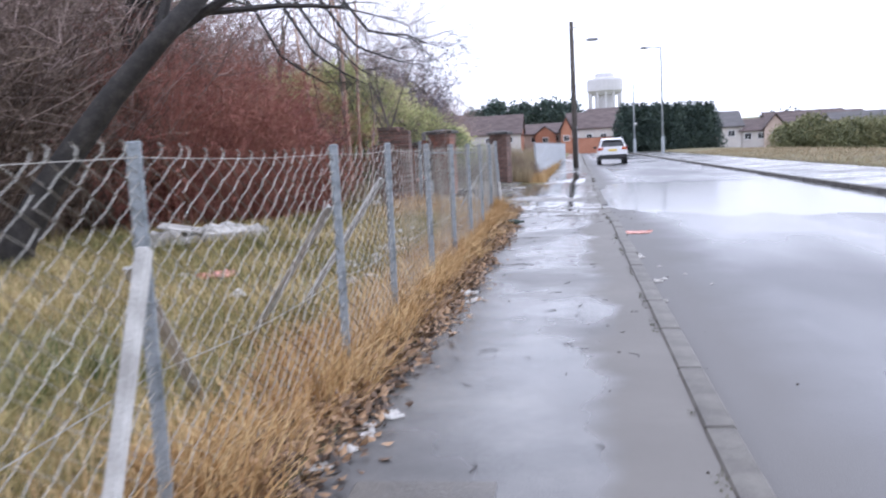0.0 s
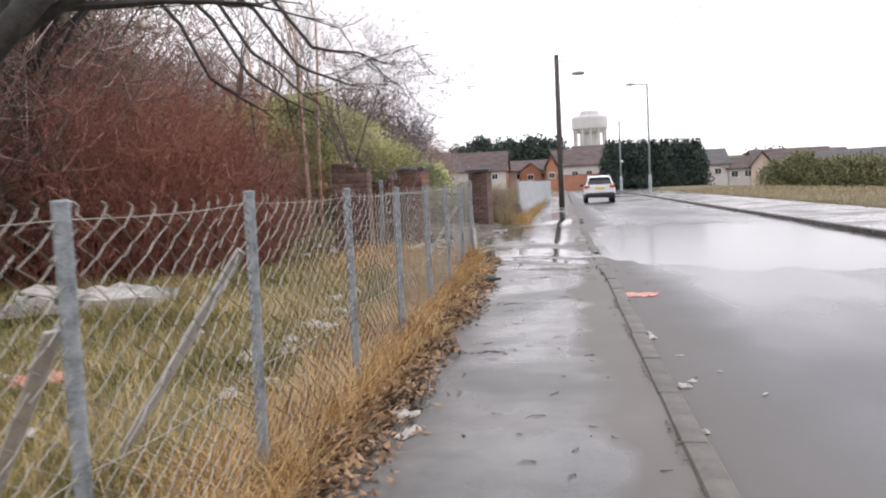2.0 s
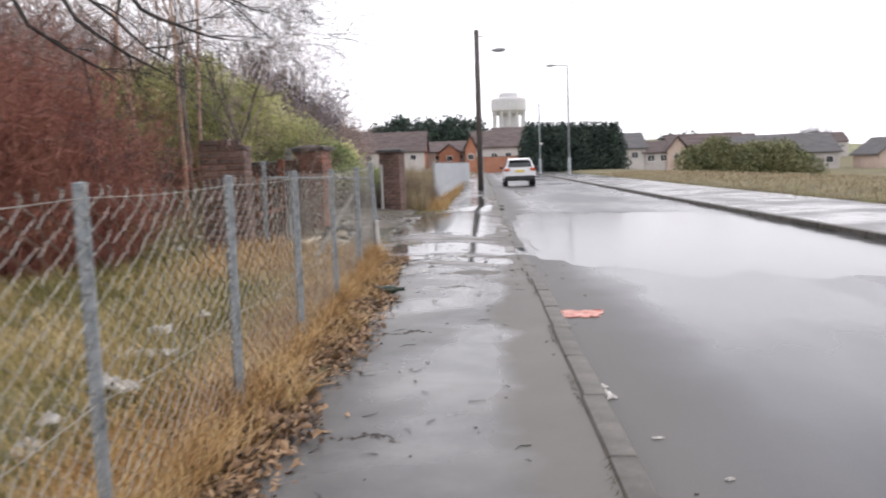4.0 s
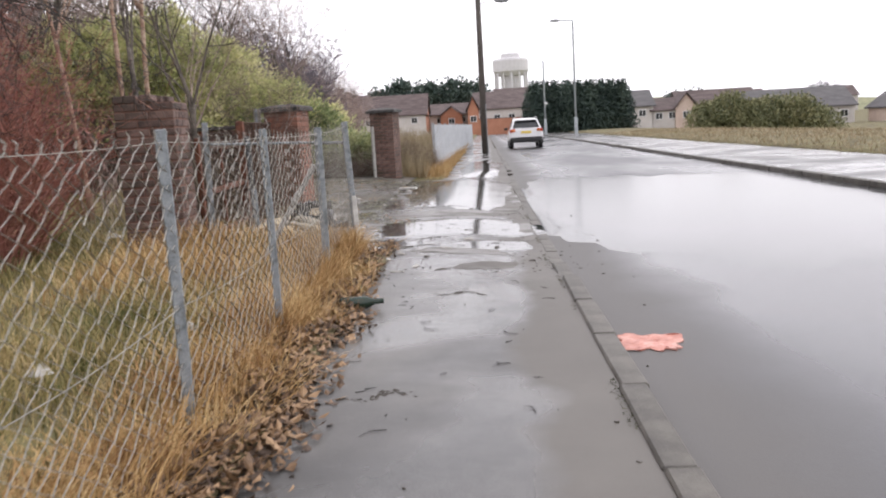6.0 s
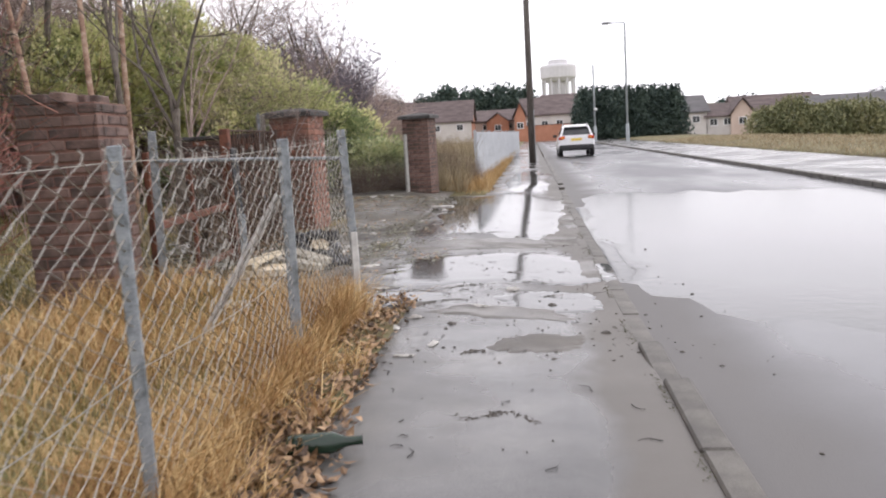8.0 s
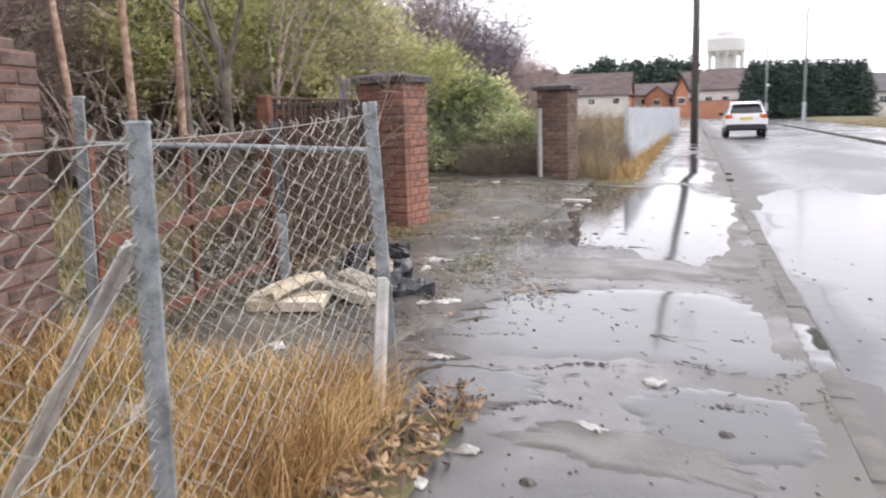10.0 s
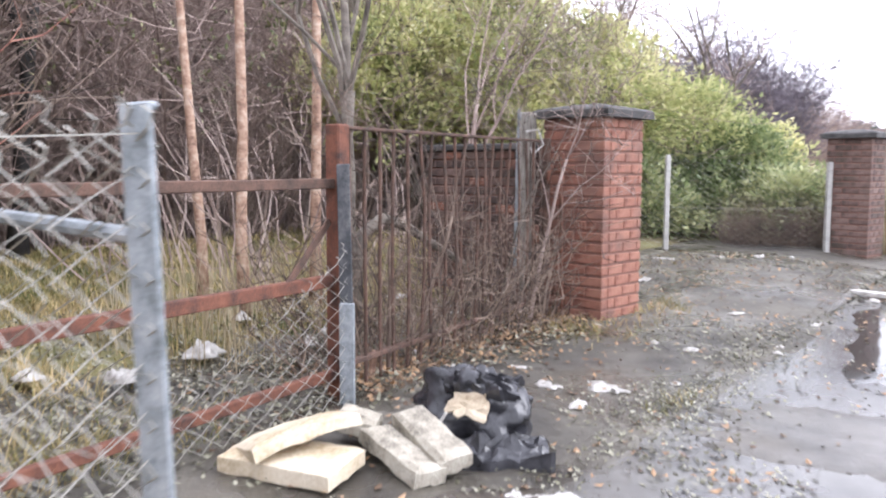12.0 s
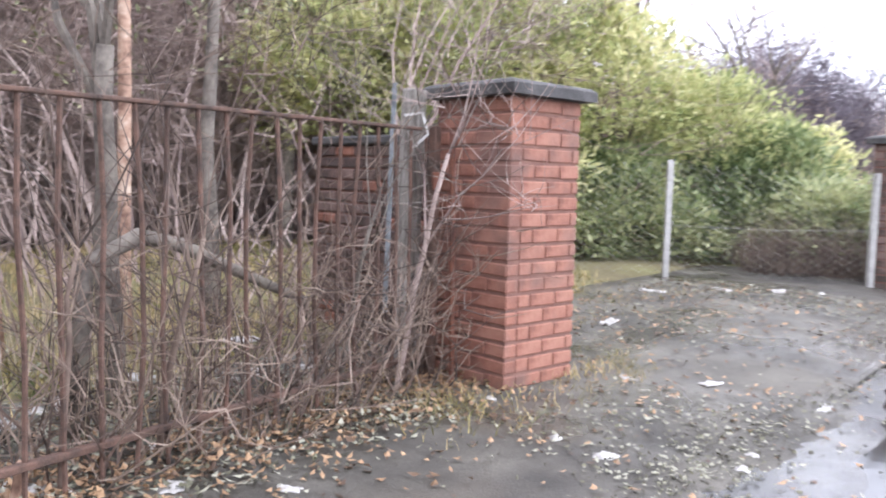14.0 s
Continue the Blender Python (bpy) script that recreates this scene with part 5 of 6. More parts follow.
    part("number_plate", Mesh().box((0, -0.015, 0.84), (0.52, 0.016, 0.11), None, 0.004), M["plate"], car, "yellow number plate")
    part("wiper", Mesh().box((0, 0.03, 1.08), (0.4, 0.02, 0.03), None, 0.005), M["black_plastic"], car)
    return car


build_car(3.4, 52.0, -0.083)

# ---- houses, hedge and tower in the distance ----


def house(x, y, z, w, d, eave, ridge, along, wall, roof, label, rz=0, windows=3, porch=False):
    """A house with its ridge along x or y, its eaves and ridge heights above z."""
    ob = thing("house", x, y, z, rz, label, "house", "houses down the road")
    hw, hd = w / 2, d / 2
    mb = Mesh()
    mb.box((0, 0, eave / 2 - 0.5), (w, d, eave + 1.0))
    if along == "x":
        for sx in (-hw, hw):
            mb.tri((sx, -hd, eave), (sx, hd, eave), (sx, 0, ridge - 0.1))
    else:
        for sy in (-hd, hd):
            mb.tri((-hw, sy, eave), (hw, sy, eave), (0, sy, ridge - 0.1))
    part("wall", mb, wall, ob)
    mb = Mesh()
    o, th = 0.35, 0.16
    if along == "x":
        for s in (-1, 1):
            a = Vector((-hw - o, s * (hd + o), eave - 0.15))
            b = Vector((hw + o, s * (hd + o), eave - 0.15))
            c, e = Vector((hw + o, 0, ridge)), Vector((-hw - o, 0, ridge))
            up = Vector((0, 0, th))
            bb = len(mb.v)
            mb.v += [tuple(q) for q in (a, b, c, e, a + up, b + up, c + up, e + up)]
            mb.f += [tuple(bb + i for i in f) for f in ((0, 1, 2, 3), (7, 6, 5, 4), (0, 4, 5, 1), (1, 5, 6, 2), (3, 2, 6, 7), (0, 3, 7, 4))]
    else:
        for s in (-1, 1):
            a = Vector((s * (hw + o), -hd - o, eave - 0.15))
            b = Vector((s * (hw + o), hd + o, eave - 0.15))
            c, e = Vector((0, hd + o, ridge)), Vector((0, -hd - o, ridge))
            up = Vector((0, 0, th))
            bb = len(mb.v)
            mb.v += [tuple(q) for q in (a, b, c, e, a + up, b + up, c + up, e + up)]
            mb.f += [tuple(bb + i for i in f) for f in ((0, 1, 2, 3), (7, 6, 5, 4), (0, 4, 5, 1), (1, 5, 6, 2), (3, 2, 6, 7), (0, 3, 7, 4))]
    rf = part("roof", mb, roof, ob)
    for i in range(windows):
        wx = -hw + w * (i + 0.5) / windows
        for wz in ([eave * 0.78, eave * 0.32] if eave > 3.6 else [eave * 0.6]):
            win = part("window", Mesh().box((wx, -hd - 0.02, wz), (1.0, 0.08, 0.95), None, 0.01), M["frame_white"], ob)
            part("pane", Mesh().box((wx - 0.22, -hd - 0.07, wz), (0.38, 0.03, 0.75)), M["glass_dark"], win)
            part("pane", Mesh().box((wx + 0.22, -hd - 0.07, wz), (0.38, 0.03, 0.75)), M["glass_dark"], win)
    return ob


first_house = house(-12.4, 138.0, 1.2, 10.2, 8.0, 2.3, 5.3, "x", M["render"], M["roof"], "low brown-roofed house with an orange brick gable")
part("gable_end", Mesh().tri((5.15, -3.8, 1.9), (5.15, 3.8, 1.9), (5.15, 0, 5.0)).box((5.12, 0, 0.9), (0.06, 7.9, 2.6)), M["orange_brick"], first_house, "orange brick gable end")
house(-3.8, 146.0, 1.0, 7.2, 8.0, 2.4, 4.0, "x", M["pink_brick"], M["roof"], "small house with a brown roof and brick gable porch", windows=2)
house(-3.7, 141.2, 1.0, 3.4, 1.6, 2.1, 3.5, "y", M["orange_brick"], M["roof"], "small orange brick gabled porch house", windows=1)
house(4.4, 138.5, 0.4, 8.6, 9.0, 3.3, 5.8, "x", M["render"], M["roof"], "white rendered house with a broad brown roof", windows=4)
house(-0.2, 137.6, 0.4, 1.6, 8.0, 3.2, 5.2, "y", M["orange_brick"], M["roof"], "narrow orange brick gable beside a white house", windows=1)
house(20.6, 124.0, 0.2, 5.6, 8.0, 2.4, 4.4, "x", M["render"], M["roof_grey"], "white rendered house with a grey roof", windows=2)
house(25.0, 124.0, 0.0, 3.4, 8.0, 1.9, 3.4, "x", M["render"], M["roof"], "low house between pale gables", windows=2)
house(27.6, 121.6, -0.1, 2.8, 4.0, 2.1, 4.0, "y", M["pink_brick"], M["roof"], "pale pink gable fronted house", windows=1)
house(33.6, 130.0, -0.9, 10.4, 8.0, 2.7, 5.2, "x", M["render"], M["roof"], "long brown-roofed house behind the bushes")
house(40.2, 118.0, -1.3, 12.6, 8.0, 2.5, 4.8, "x", M["render"], M["roof_grey"], "long white house with a dark roof behind the bushes", windows=5)
house(51.2, 112.0, -1.6, 4.8, 7.0, 2.3, 4.2, "y", M["pink_brick"], M["roof_grey"], "pale pink gable fronted house behind the verge", windows=1)
house(60.5, 116.0, -1.6, 12.0, 8.0, 2.4, 4.6, "x", M["render"], M["roof"], "white house with a brown roof behind the verge")
for x, y, w, z in ((-34, 262, 22, 6.0), (-14, 268, 20, 6.4), (14, 272, 18, 6.0), (72, 262, 22, 1.0), (100, 262, 18, 0.5)):
    house(x, y, z, w, 9.0, 3.4, 6.2, "x", M["render"], M["roof"], "far terrace with a dull brown roof", windows=5)

gw = thing("garden_wall", 4.7, 128.0, 0, 0, "low orange brick garden wall at the road end", "wall")
part("wall", Mesh().box((0, 0, 0.85), (8.2, 0.25, 2.6), None, 0.01), M["orange_brick"], gw)
part("coping", Mesh().box((0, 0, 2.18), (8.3, 0.32, 0.07), None, 0.01), M["cap"], gw)


def clump_mesh(rx, ry, h, count, size, seed, base=0.0, shape=0.7):
    """Dense foliage of many small sprays with a ragged outline."""
    rnd, mb = random.Random(seed), Mesh()
    for _ in range(count):
        a, q, u = rnd.uniform(0, 6.283), math.sqrt(rnd.random()), rnd.random()
        k = (1 - u ** 3 * shape) * (1 + 0.2 * noise.noise((math.cos(a) * 2, math.sin(a) * 2, u * 4 + seed)))
        top = 1 + 0.18 * noise.noise((math.cos(a) * q * 3, math.sin(a) * q * 3, seed))
        c = Vector((rx * q * k * math.cos(a), ry * q * k * math.sin(a), base + (h - base) * u * top))
        for _ in range(3):
            al = Vector((rnd.gauss(0, 1), rnd.gauss(0, 1), rnd.gauss(0.4, 0.8))).normalized()
            sd = al.cross(Vector((rnd.gauss(0, 0.5), rnd.gauss(0, 0.5), 1))).normalized()
            s = size * rnd.uniform(0.6, 1.3)
            mb.leaf(c + Vector((rnd.gauss(0, size), rnd.gauss(0, size), rnd.gauss(0, size))) * 0.5, al, sd, s, s * 0.5)
    return mb


con = thing("conifer", 0, 0, 0, 0, "dense dark green conifer in a tall hedge", "conifer", "conifers at the road end")
part("crown", clump_mesh(1.5, 1.5, 5.2, 1700, 0.34, 91, 0.1, 0.75), M["conifer"], con, kind="stuff")
part("trunk", Mesh().tube([(0, 0, -0.3), (0, 0, 4.2)], [0.16, 0.05], 7), M["bark"], con)
rnd = random.Random(14)
for i in range(9):
    m = pose(7.0 + i * 1.2, 103 + rnd.uniform(-0.8, 0.8), 0.1, 0, 0, rnd.uniform(0, 360)) @ Matrix.Scale(rnd.uniform(0.9, 1.04), 4)
    if i == 0:
        con.matrix_basis = m
    else:
        copy_thing(con, pose(7.0 + i * 1.2, 103 + rnd.uniform(-0.8, 0.8), 0.1 - 0.04 * i, 0, 0, rnd.uniform(0, 360)))
bush_mesh = clump_mesh(2.4, 2.0, 1.9, 1500, 0.22, 95, 0.0, 0.6).data("bush", M["leaf_olive"])
for i in range(6):
    b = new("bush", bush_mesh)
    x = 20.0 + i * 1.75
    b.matrix_basis = pose(x, 80 + rnd.uniform(-1, 1), ground_z(x, 80) - 0.1, 0, 0, rnd.uniform(0, 360)) @ Matrix.Diagonal((1, 1, rnd.uniform(1.25, 1.6) * (0.75 if i in (0, 5) else 1), 1))
    tagged(b, "low olive-green bush beyond the dry verge", "bush", "bushes across the road")
far_tree = clump_mesh(5.5, 5.0, 8.5, 900, 1.1, 96, 0.0, 0.6).data("far_tree", M["conifer"])
for i, (x, s) in enumerate(((-26, 0.9), (-13, 1.0), (-6, 1.05), (-1, 1.0), (-20, 1.1), (52, 0.75), (58, 0.8), (90, 0.7), (-36, 0.9), (-48, 1.0), (-60, 1.1), (-75, 1.2))):
    b = new("far_tree", far_tree)
    b.matrix_basis = pose(x, 238 + rnd.uniform(-6, 6), (4.4 if x < 20 else 0.2) - 0.4, 0, 0, rnd.uniform(0, 360)) @ Matrix.Scale(s, 4)
    tagged(b, "dark far tree on the rise", "tree", "far trees")
far_bare = thicket_mesh(3, 3, 11, 160, 97, 6, 0.09, 0.3).data("far_bare_tree", M["purple_twig"])
for x, y, s in ((88, 230, 0.9), (118, 236, 0.8), (-28, 150, 0.6), (-34, 130, 0.6)):
    b = new("far_bare_tree", far_bare)
    b.matrix_basis = pose(x, y, 0.0, 0, 0, x) @ Matrix.Scale(s, 4)
    tagged(b, "bare far tree against the sky", "tree", "far bare trees")

tower = thing("water_tower", 22.0, 600, 0, 0, "pale concrete water tower on columns far away", "water tower")
part("tank", Mesh().lathe([(9.5, 34.6), (12.3, 37.4), (12.3, 44.6), (11.6, 45.8), (6.8, 46.6), (6.6, 49.0), (5.4, 49.8)], 28), M["tower"], tower, smooth=False)
part("stem", Mesh().lathe([(7.5, -2), (7.0, 35.0)], 20), M["tower"], tower)
for k in range(12):
    a = 2 * math.pi * k / 12
    part("column", Mesh().tube([(10.8 * math.cos(a), 10.8 * math.sin(a), -2), (10.8 * math.cos(a), 10.8 * math.sin(a), 37.0)], [0.7, 0.7], 8), M["tower"], tower)
hill = thing("wooded_rise", 0, 0, 0, 0, "low wooded rise on the horizon", "hill", kind="structure")
mb = sheet(lines((-400, 400, 60)), lines((280, 700, 14)), lambda x, y: -1 + (13 - 0.045 * abs(x + 30) + 2.5 * wob(x, y, 0.03, 8)) * step(275, 330, y) * (1 - step(360, 700, y) * 0.6))
part("slope", mb, M["leaf_olive"], hill, kind="structure")

# ---- rubbish ----


def crumple(w, d, h, seed, n=9, fold=0.5, disc=False):
    """A crumpled sheet lying on the ground, with a rough outline."""
    mb = Mesh()
    rnd = random.Random(seed)
    for j in range(n + 1):
        for i in range(n + 1):
            u, v = i / n - 0.5, j / n - 0.5
            k = 1 + 0.45 * noise.noise((u * 5, v * 5, seed * 1.7))
            edge = 1 - max(abs(u), abs(v)) * 1.6
            z = h * (0.15 + 0.9 * abs(noise.noise((u * 5, v * 5, seed * 3.1))) + 0.6 * max(edge, 0) * fold)
            if disc:
                z *= max(0.0, 1 - (2 * max(abs(u), abs(v))) ** 3)
                u, v = u * math.sqrt(1 - 2 * v * v), v * math.sqrt(1 - 2 * u * u)
            mb.v.append((u * w * k, v * d * k, max(z, 0.003)))
    m = (n + 1)
    for j in range(n):
        for i in range(n):
            mb.f.append((j * m + i, j * m + i + 1, j * m + m + i + 1, j * m + m + i))
    b = len(mb.v)
    mb.v += [(x, y, 0.0) for x, y, _ in mb.v[:b]]
    ring = [i for i in range(m)] + [j * m + n for j in range(1, m)] + [n * m + i for i in range(n - 1, -1, -1)] + [j * m for j in range(n - 1, 0, -1)]
    for a, c in zip(ring, ring[1:] + ring[:1]):
        mb.f.append((a, b + a, b + c, c))
    return mb


scraps = [crumple(w, d, h, s, 8, 0.5, s % 2 == 0).data("scrap", M["white"], True) for w, d, h, s in ((0.14, 0.08, 0.035, 1), (0.11, 0.1, 0.05, 2), (0.17, 0.06, 0.03, 3), (0.1, 0.06, 0.04, 4), (0.13, 0.11, 0.06, 5), (0.09, 0.08, 0.05, 6))]


def scrap(x, y, s=1.0, z=None, rz=None, label="crumpled white plastic scrap on the wet ground", name="litter_scrap", lift=0.0):
    ob = new(name, random.choice(scraps))
    ob.matrix_basis = pose(x, y, (floor_z(x, y) if z is None else z) + lift + 0.003, 0, 0, random.uniform(0, 360) if rz is None else rz) @ Matrix.Diagonal((s * 0.85, s * 0.85, s * (0.9 if lift else 0.55), 1))
    return tagged(ob, label, "litter", "scattered litter")


for x, y, s in ((0.4, 4.67, 1.1), (0.29, 4.25, 1.0), (0.39, 7.97, 1.3), (0.49, 7.65, 1.3), (1.83, 7.75, 1.0), (1.93, 10.5, 1.2), (2.04, 8.98, 0.6), (2.25, 9.23, 0.5), (0.26, 8.69, 1.0), (1.97, 8.84, 0.7), (1.94, 10.68, 0.9), (1.94, 7.91, 0.9), (0.57, 15.61, 0.8), (0.43, 15.35, 0.7), (0.2, 16.42, 0.9), (0.03, 16.57, 1.0), (0.36, 16.36, 1.2), (0.26, 16.05, 1.0), (0.46, 4.87, 0.8), (0.37, 4.46, 1.0), (2.07, 9.76, 0.4), (2.4, 8.64, 0.4)):
    scrap(x, y, s)
for x, y, s in ((-0.43, 18.73, 1.6), (-0.56, 18.7, 1.2), (-0.11, 17.52, 1.0), (-0.51, 18.71, 1.0), (1, 17.38, 0.8), (0.77, 16.72, 0.9), (-1.82, 20.05, 1.2), (-1.53, 20.34, 0.7), (-0.97, 20.26, 1.5), (-0.92, 19.9, 1.5), (-0.91, 21.54, 1.4), (-0.43, 21.82, 0.8), (-0.68, 20.65, 0.8), (-0.45, 23.07, 1.0), (-2.27, 24.05, 1.6), (-1.18, 21.58, 1.0), (-0.46, 22.02, 0.9), (-2.67, 25.58, 1.4), (-2.26, 26.2, 1.3), (-1.82, 26.47, 1.2), (-1.51, 26.75, 1.0), (-1.74, 21.84, 0.8), (-1.46, 22.76, 0.9), (-1.06, 23.03, 1.0), (-0.29, 24.64, 1.6)):
    scrap(x, y, s)
for x, y, s in ((-0.71, 10.13, 2.9), (-0.63, 9.14, 2.2), (-0.72, 9.49, 1.8), (-0.81, 8.84, 2.0), (-0.54, 7.92, 1.7), (-1.15, 7.02, 1.8), (-0.76, 10.76, 2.4), (-0.9, 11.3, 1.6), (-1.5, 9.6, 1.5), (-2.2, 8.3, 1.4), (-2.6, 7.3, 1.5), (-0.85, 12.0, 1.5), (-0.5, 8.35, 1.3), (-0.53, 13.04, 1.5), (-1.3, 14.33, 1.4), (-0.49, 15.83, 2.2), (-0.79, 16.03, 2.4), (-0.3, 15.45, 1.6), (-1.22, 17.08, 1.5), (-0.94, 17.35, 1.3), (-3.08, 19.26, 3.2), (-2.91, 18.63, 1.8), (-3.35, 18.35, 2.0), (-2.91, 20.21, 1.6), (-3.17, 20.65, 1.8), (-2.82, 21.16, 1.6), (-3.47, 21.57, 1.8), (-2.78, 19.86, 1.5), (-3.65, 20.05, 1.8)):
    scrap(x, y, s * 0.8, label="pale plastic bag caught in rough grass", name="plastic_bag", lift=0.05)

for x, y, s in ((-3.07, 20.14, 1.3), (-2.22, 20.22, 1.2), (-4.29, 22.18, 1), (-2.97, 21.14, 1.1), (-2.23, 19.59, 1.4), (-2.11, 19.72, 1.3), (-1.91, 20.71, 0.7), (-0.95, 20.31, 1.6), (-2.89, 21.6, 0.8), (-1.21, 20.11, 1.2), (-3.39, 22.02, 0.9)):
    scrap(x, y, s, label="grubby white scrap lying at the foot of the railings")
stake = solo("wooden_stake", bar(Mesh(), (-2.05, 19.59, 0.0), (-2.03, 19.62, 0.2), 0.035, 0.03, 0.004), M["birch"], "short pale wooden stake upright in rubbish", "stake")

board = thing("broken_board", -3.3, 11.2, field_z(-3.3, 11.2) + 0.1, 22, "broken dirty grey board lying in the grass", "board")
part("panel", Mesh().box((0, 0, 0.1), (1.15, 0.7, 0.03), Matrix.Rotation(radians(12), 3, "Y"), 0.006), M["sheet"], board)
part("crumpled_sheet", crumple(1.3, 0.8, 0.22, 7, 16, 0.6), M["sheet"], board)



def slab(w, d, h, seed, round_off=0.02, sag=0.0):
    """A soft pad with worn edges and a slight bend."""
    mb, nx, ny = Mesh(), 12, 6
    for top in (0, 1):
        for b in range(ny + 1):
            for a in range(nx + 1):
                u, v = a / nx - 0.5, b / ny - 0.5
                edge = max(abs(u), abs(v)) > 0.49
                k = 1 - (round_off if edge else 0) + 0.03 * noise.noise((u * 6, v * 6, seed))
                z = (h if top else 0) - (round_off * 0.4 if edge and top else 0) + 0.012 * noise.noise((u * 5, v * 5, seed + 3 + top)) + sag * (0.25 - u * u)
                mb.v.append((u * w * k, v * d * k, z))
    n = (nx + 1) * (ny + 1)
    for b in range(ny):
        for a in range(nx):
            q = b * (nx + 1) + a
            mb.f += [(q + n, q + n + 1, q + n + nx + 2, q + n + nx + 1), (q + nx + 1, q + nx + 2, q + 1, q)]
    ring = list(range(nx + 1)) + [b * (nx + 1) + nx for b in range(1, ny + 1)] + [ny * (nx + 1) + a for a in range(nx - 1, -1, -1)] + [b * (nx + 1) for b in range(ny - 1, 0, -1)]
    for a, b in zip(ring, ring[1:] + ring[:1]):
        mb.f.append((a, b, b + n, a + n))
    return mb


pad = solo("seat_cushion", slab(0.5, 0.3, 0.07, 41), M["cream_foam"], "cream foam cushion lying flat on the driveway", "cushion", "dumped cushions", at=pose(-1.38, 18.36, drive_z(-1.38, 18.36) + 0.012, 3, 2, 14))
pad = solo("seat_cushion", slab(0.46, 0.26, 0.05, 43, sag=0.07), M["cream_foam"], "bent cream foam pad leaning over another cushion", "cushion", "dumped cushions", at=pose(-1.4, 18.42, drive_z(-1.4, 18.4) + 0.1, 12, 10, -112))
foam = solo("foam_cushion", slab(0.46, 0.15, 0.075, 45, 0.04), M["foam"], "stained grey foam cushion lying on the driveway", "cushion", "dumped cushions", at=pose(-1.08, 18.66, drive_z(-1.08, 18.66) + 0.025, -4, 8, -20))
foam = solo("foam_cushion", slab(0.44, 0.15, 0.075, 47, 0.04), M["foam"], "stained grey foam cushion resting on another cushion", "cushion", "dumped cushions", at=pose(-1.02, 18.79, drive_z(-1.02, 18.79) + 0.075, 10, 12, -24))
foam = solo("foam_cushion", slab(0.2, 0.16, 0.09, 49, 0.06), M["foam"], "short end of grey foam beside cream cushions", "cushion", "dumped cushions", at=pose(-1.4, 18.76, drive_z(-1.4, 18.76) + 0.05, 0, 14, 30))
bag = thing("bin_bag", -1.06, 19.14, drive_z(-1.02, 19.1) - 0.01, 0, "torn black bin bag spilling rubbish on the driveway", "rubbish bag")
mb = Mesh()
for j in range(37):
    e = math.pi * (j / 36 - 0.5)
    for i in range(64):
        a = 2 * math.pi * i / 64
        c = Vector((math.cos(a) * math.cos(e), math.sin(a) * math.cos(e), math.sin(e)))
        fold = abs(noise.noise((c.x * 5.2, c.y * 5.2, c.z * 2.2)))
        k = 0.98 + 0.4 * noise.noise(c * 1.7 + Vector((3, 1, 7))) + 0.26 * abs(noise.noise(c * 3.1)) + 0.16 * fold
        mb.v.append((0.25 * k * c.x, 0.19 * k * c.y, max(0.0, 0.13 + 0.19 * k * c.z)))
for j in range(36):
    for i in range(64):
        k = (i + 1) % 64
        mb.f.append((j * 64 + i, j * 64 + k, j * 64 + 64 + k, j * 64 + 64 + i))
part("sack", mb, M["bag"], bag, smooth=True)
torn = part("spilled_card", crumple(0.17, 0.15, 0.03, 51, 8, 0.3), M["card"], bag, "torn brown card")
torn.matrix_basis = pose(0.1, -0.16, 0.23, 48, 6, 12)
flap = part("loose_flap", crumple(0.46, 0.3, 0.12, 12, 16, 0.7), M["bag"], bag)
flap.matrix_basis = pose(0.2, -0.14, 0.0, 0, 0, 30)
rim = part("torn_rim", crumple(0.3, 0.1, 0.09, 14, 12, 0.9), M["bag"], bag)
rim.matrix_basis = pose(0.12, -0.08, 0.27, 30, 0, 15)
stick = part("white_stick", bar(Mesh(), (-0.02, -0.26, 0.1), (0.03, -0.23, 0.19), 0.018, 0.012, 0.003), M["white"], bag, "pale stick")

solo("red_plastic_bag", crumple(0.3, 0.2, 0.06, 23, 10, 0.5), M["red"], "faded red plastic bag lying in field grass", "litter", at=pose(-1.8, 8.1, field_z(-1.8, 8.1) + 0.05, 0, 0, 30))
patch = solo("red_plastic_sheet", crumple(0.34, 0.36, 0.018, 21, 12, 0.1), M["red"], "flattened faded red plastic on the wet road", "litter", at=pose(2.07, 13.05, -0.082, 0, 0, -8))
bottle = solo("glass_bottle", Mesh().lathe([(0.03, -0.11), (0.035, -0.1), (0.035, 0.03), (0.016, 0.075), (0.014, 0.12), (0.017, 0.125)], 14, (0, 0, 0.036), "x"), M["bottle"],
              "dark green glass bottle lying by the grass", "bottle", at=pose(0.34, 13.87, 0.012, 0, 0, 12) @ Matrix.Scale(1.25, 4), smooth=True)
plank = solo("plank", bar(Mesh(), (-0.52, 24.9, 0.05), (-0.15, 24.78, 0.05), 0.12, 0.04, 0.006), M["white"], "short pale plank lying in a puddle", "plank")
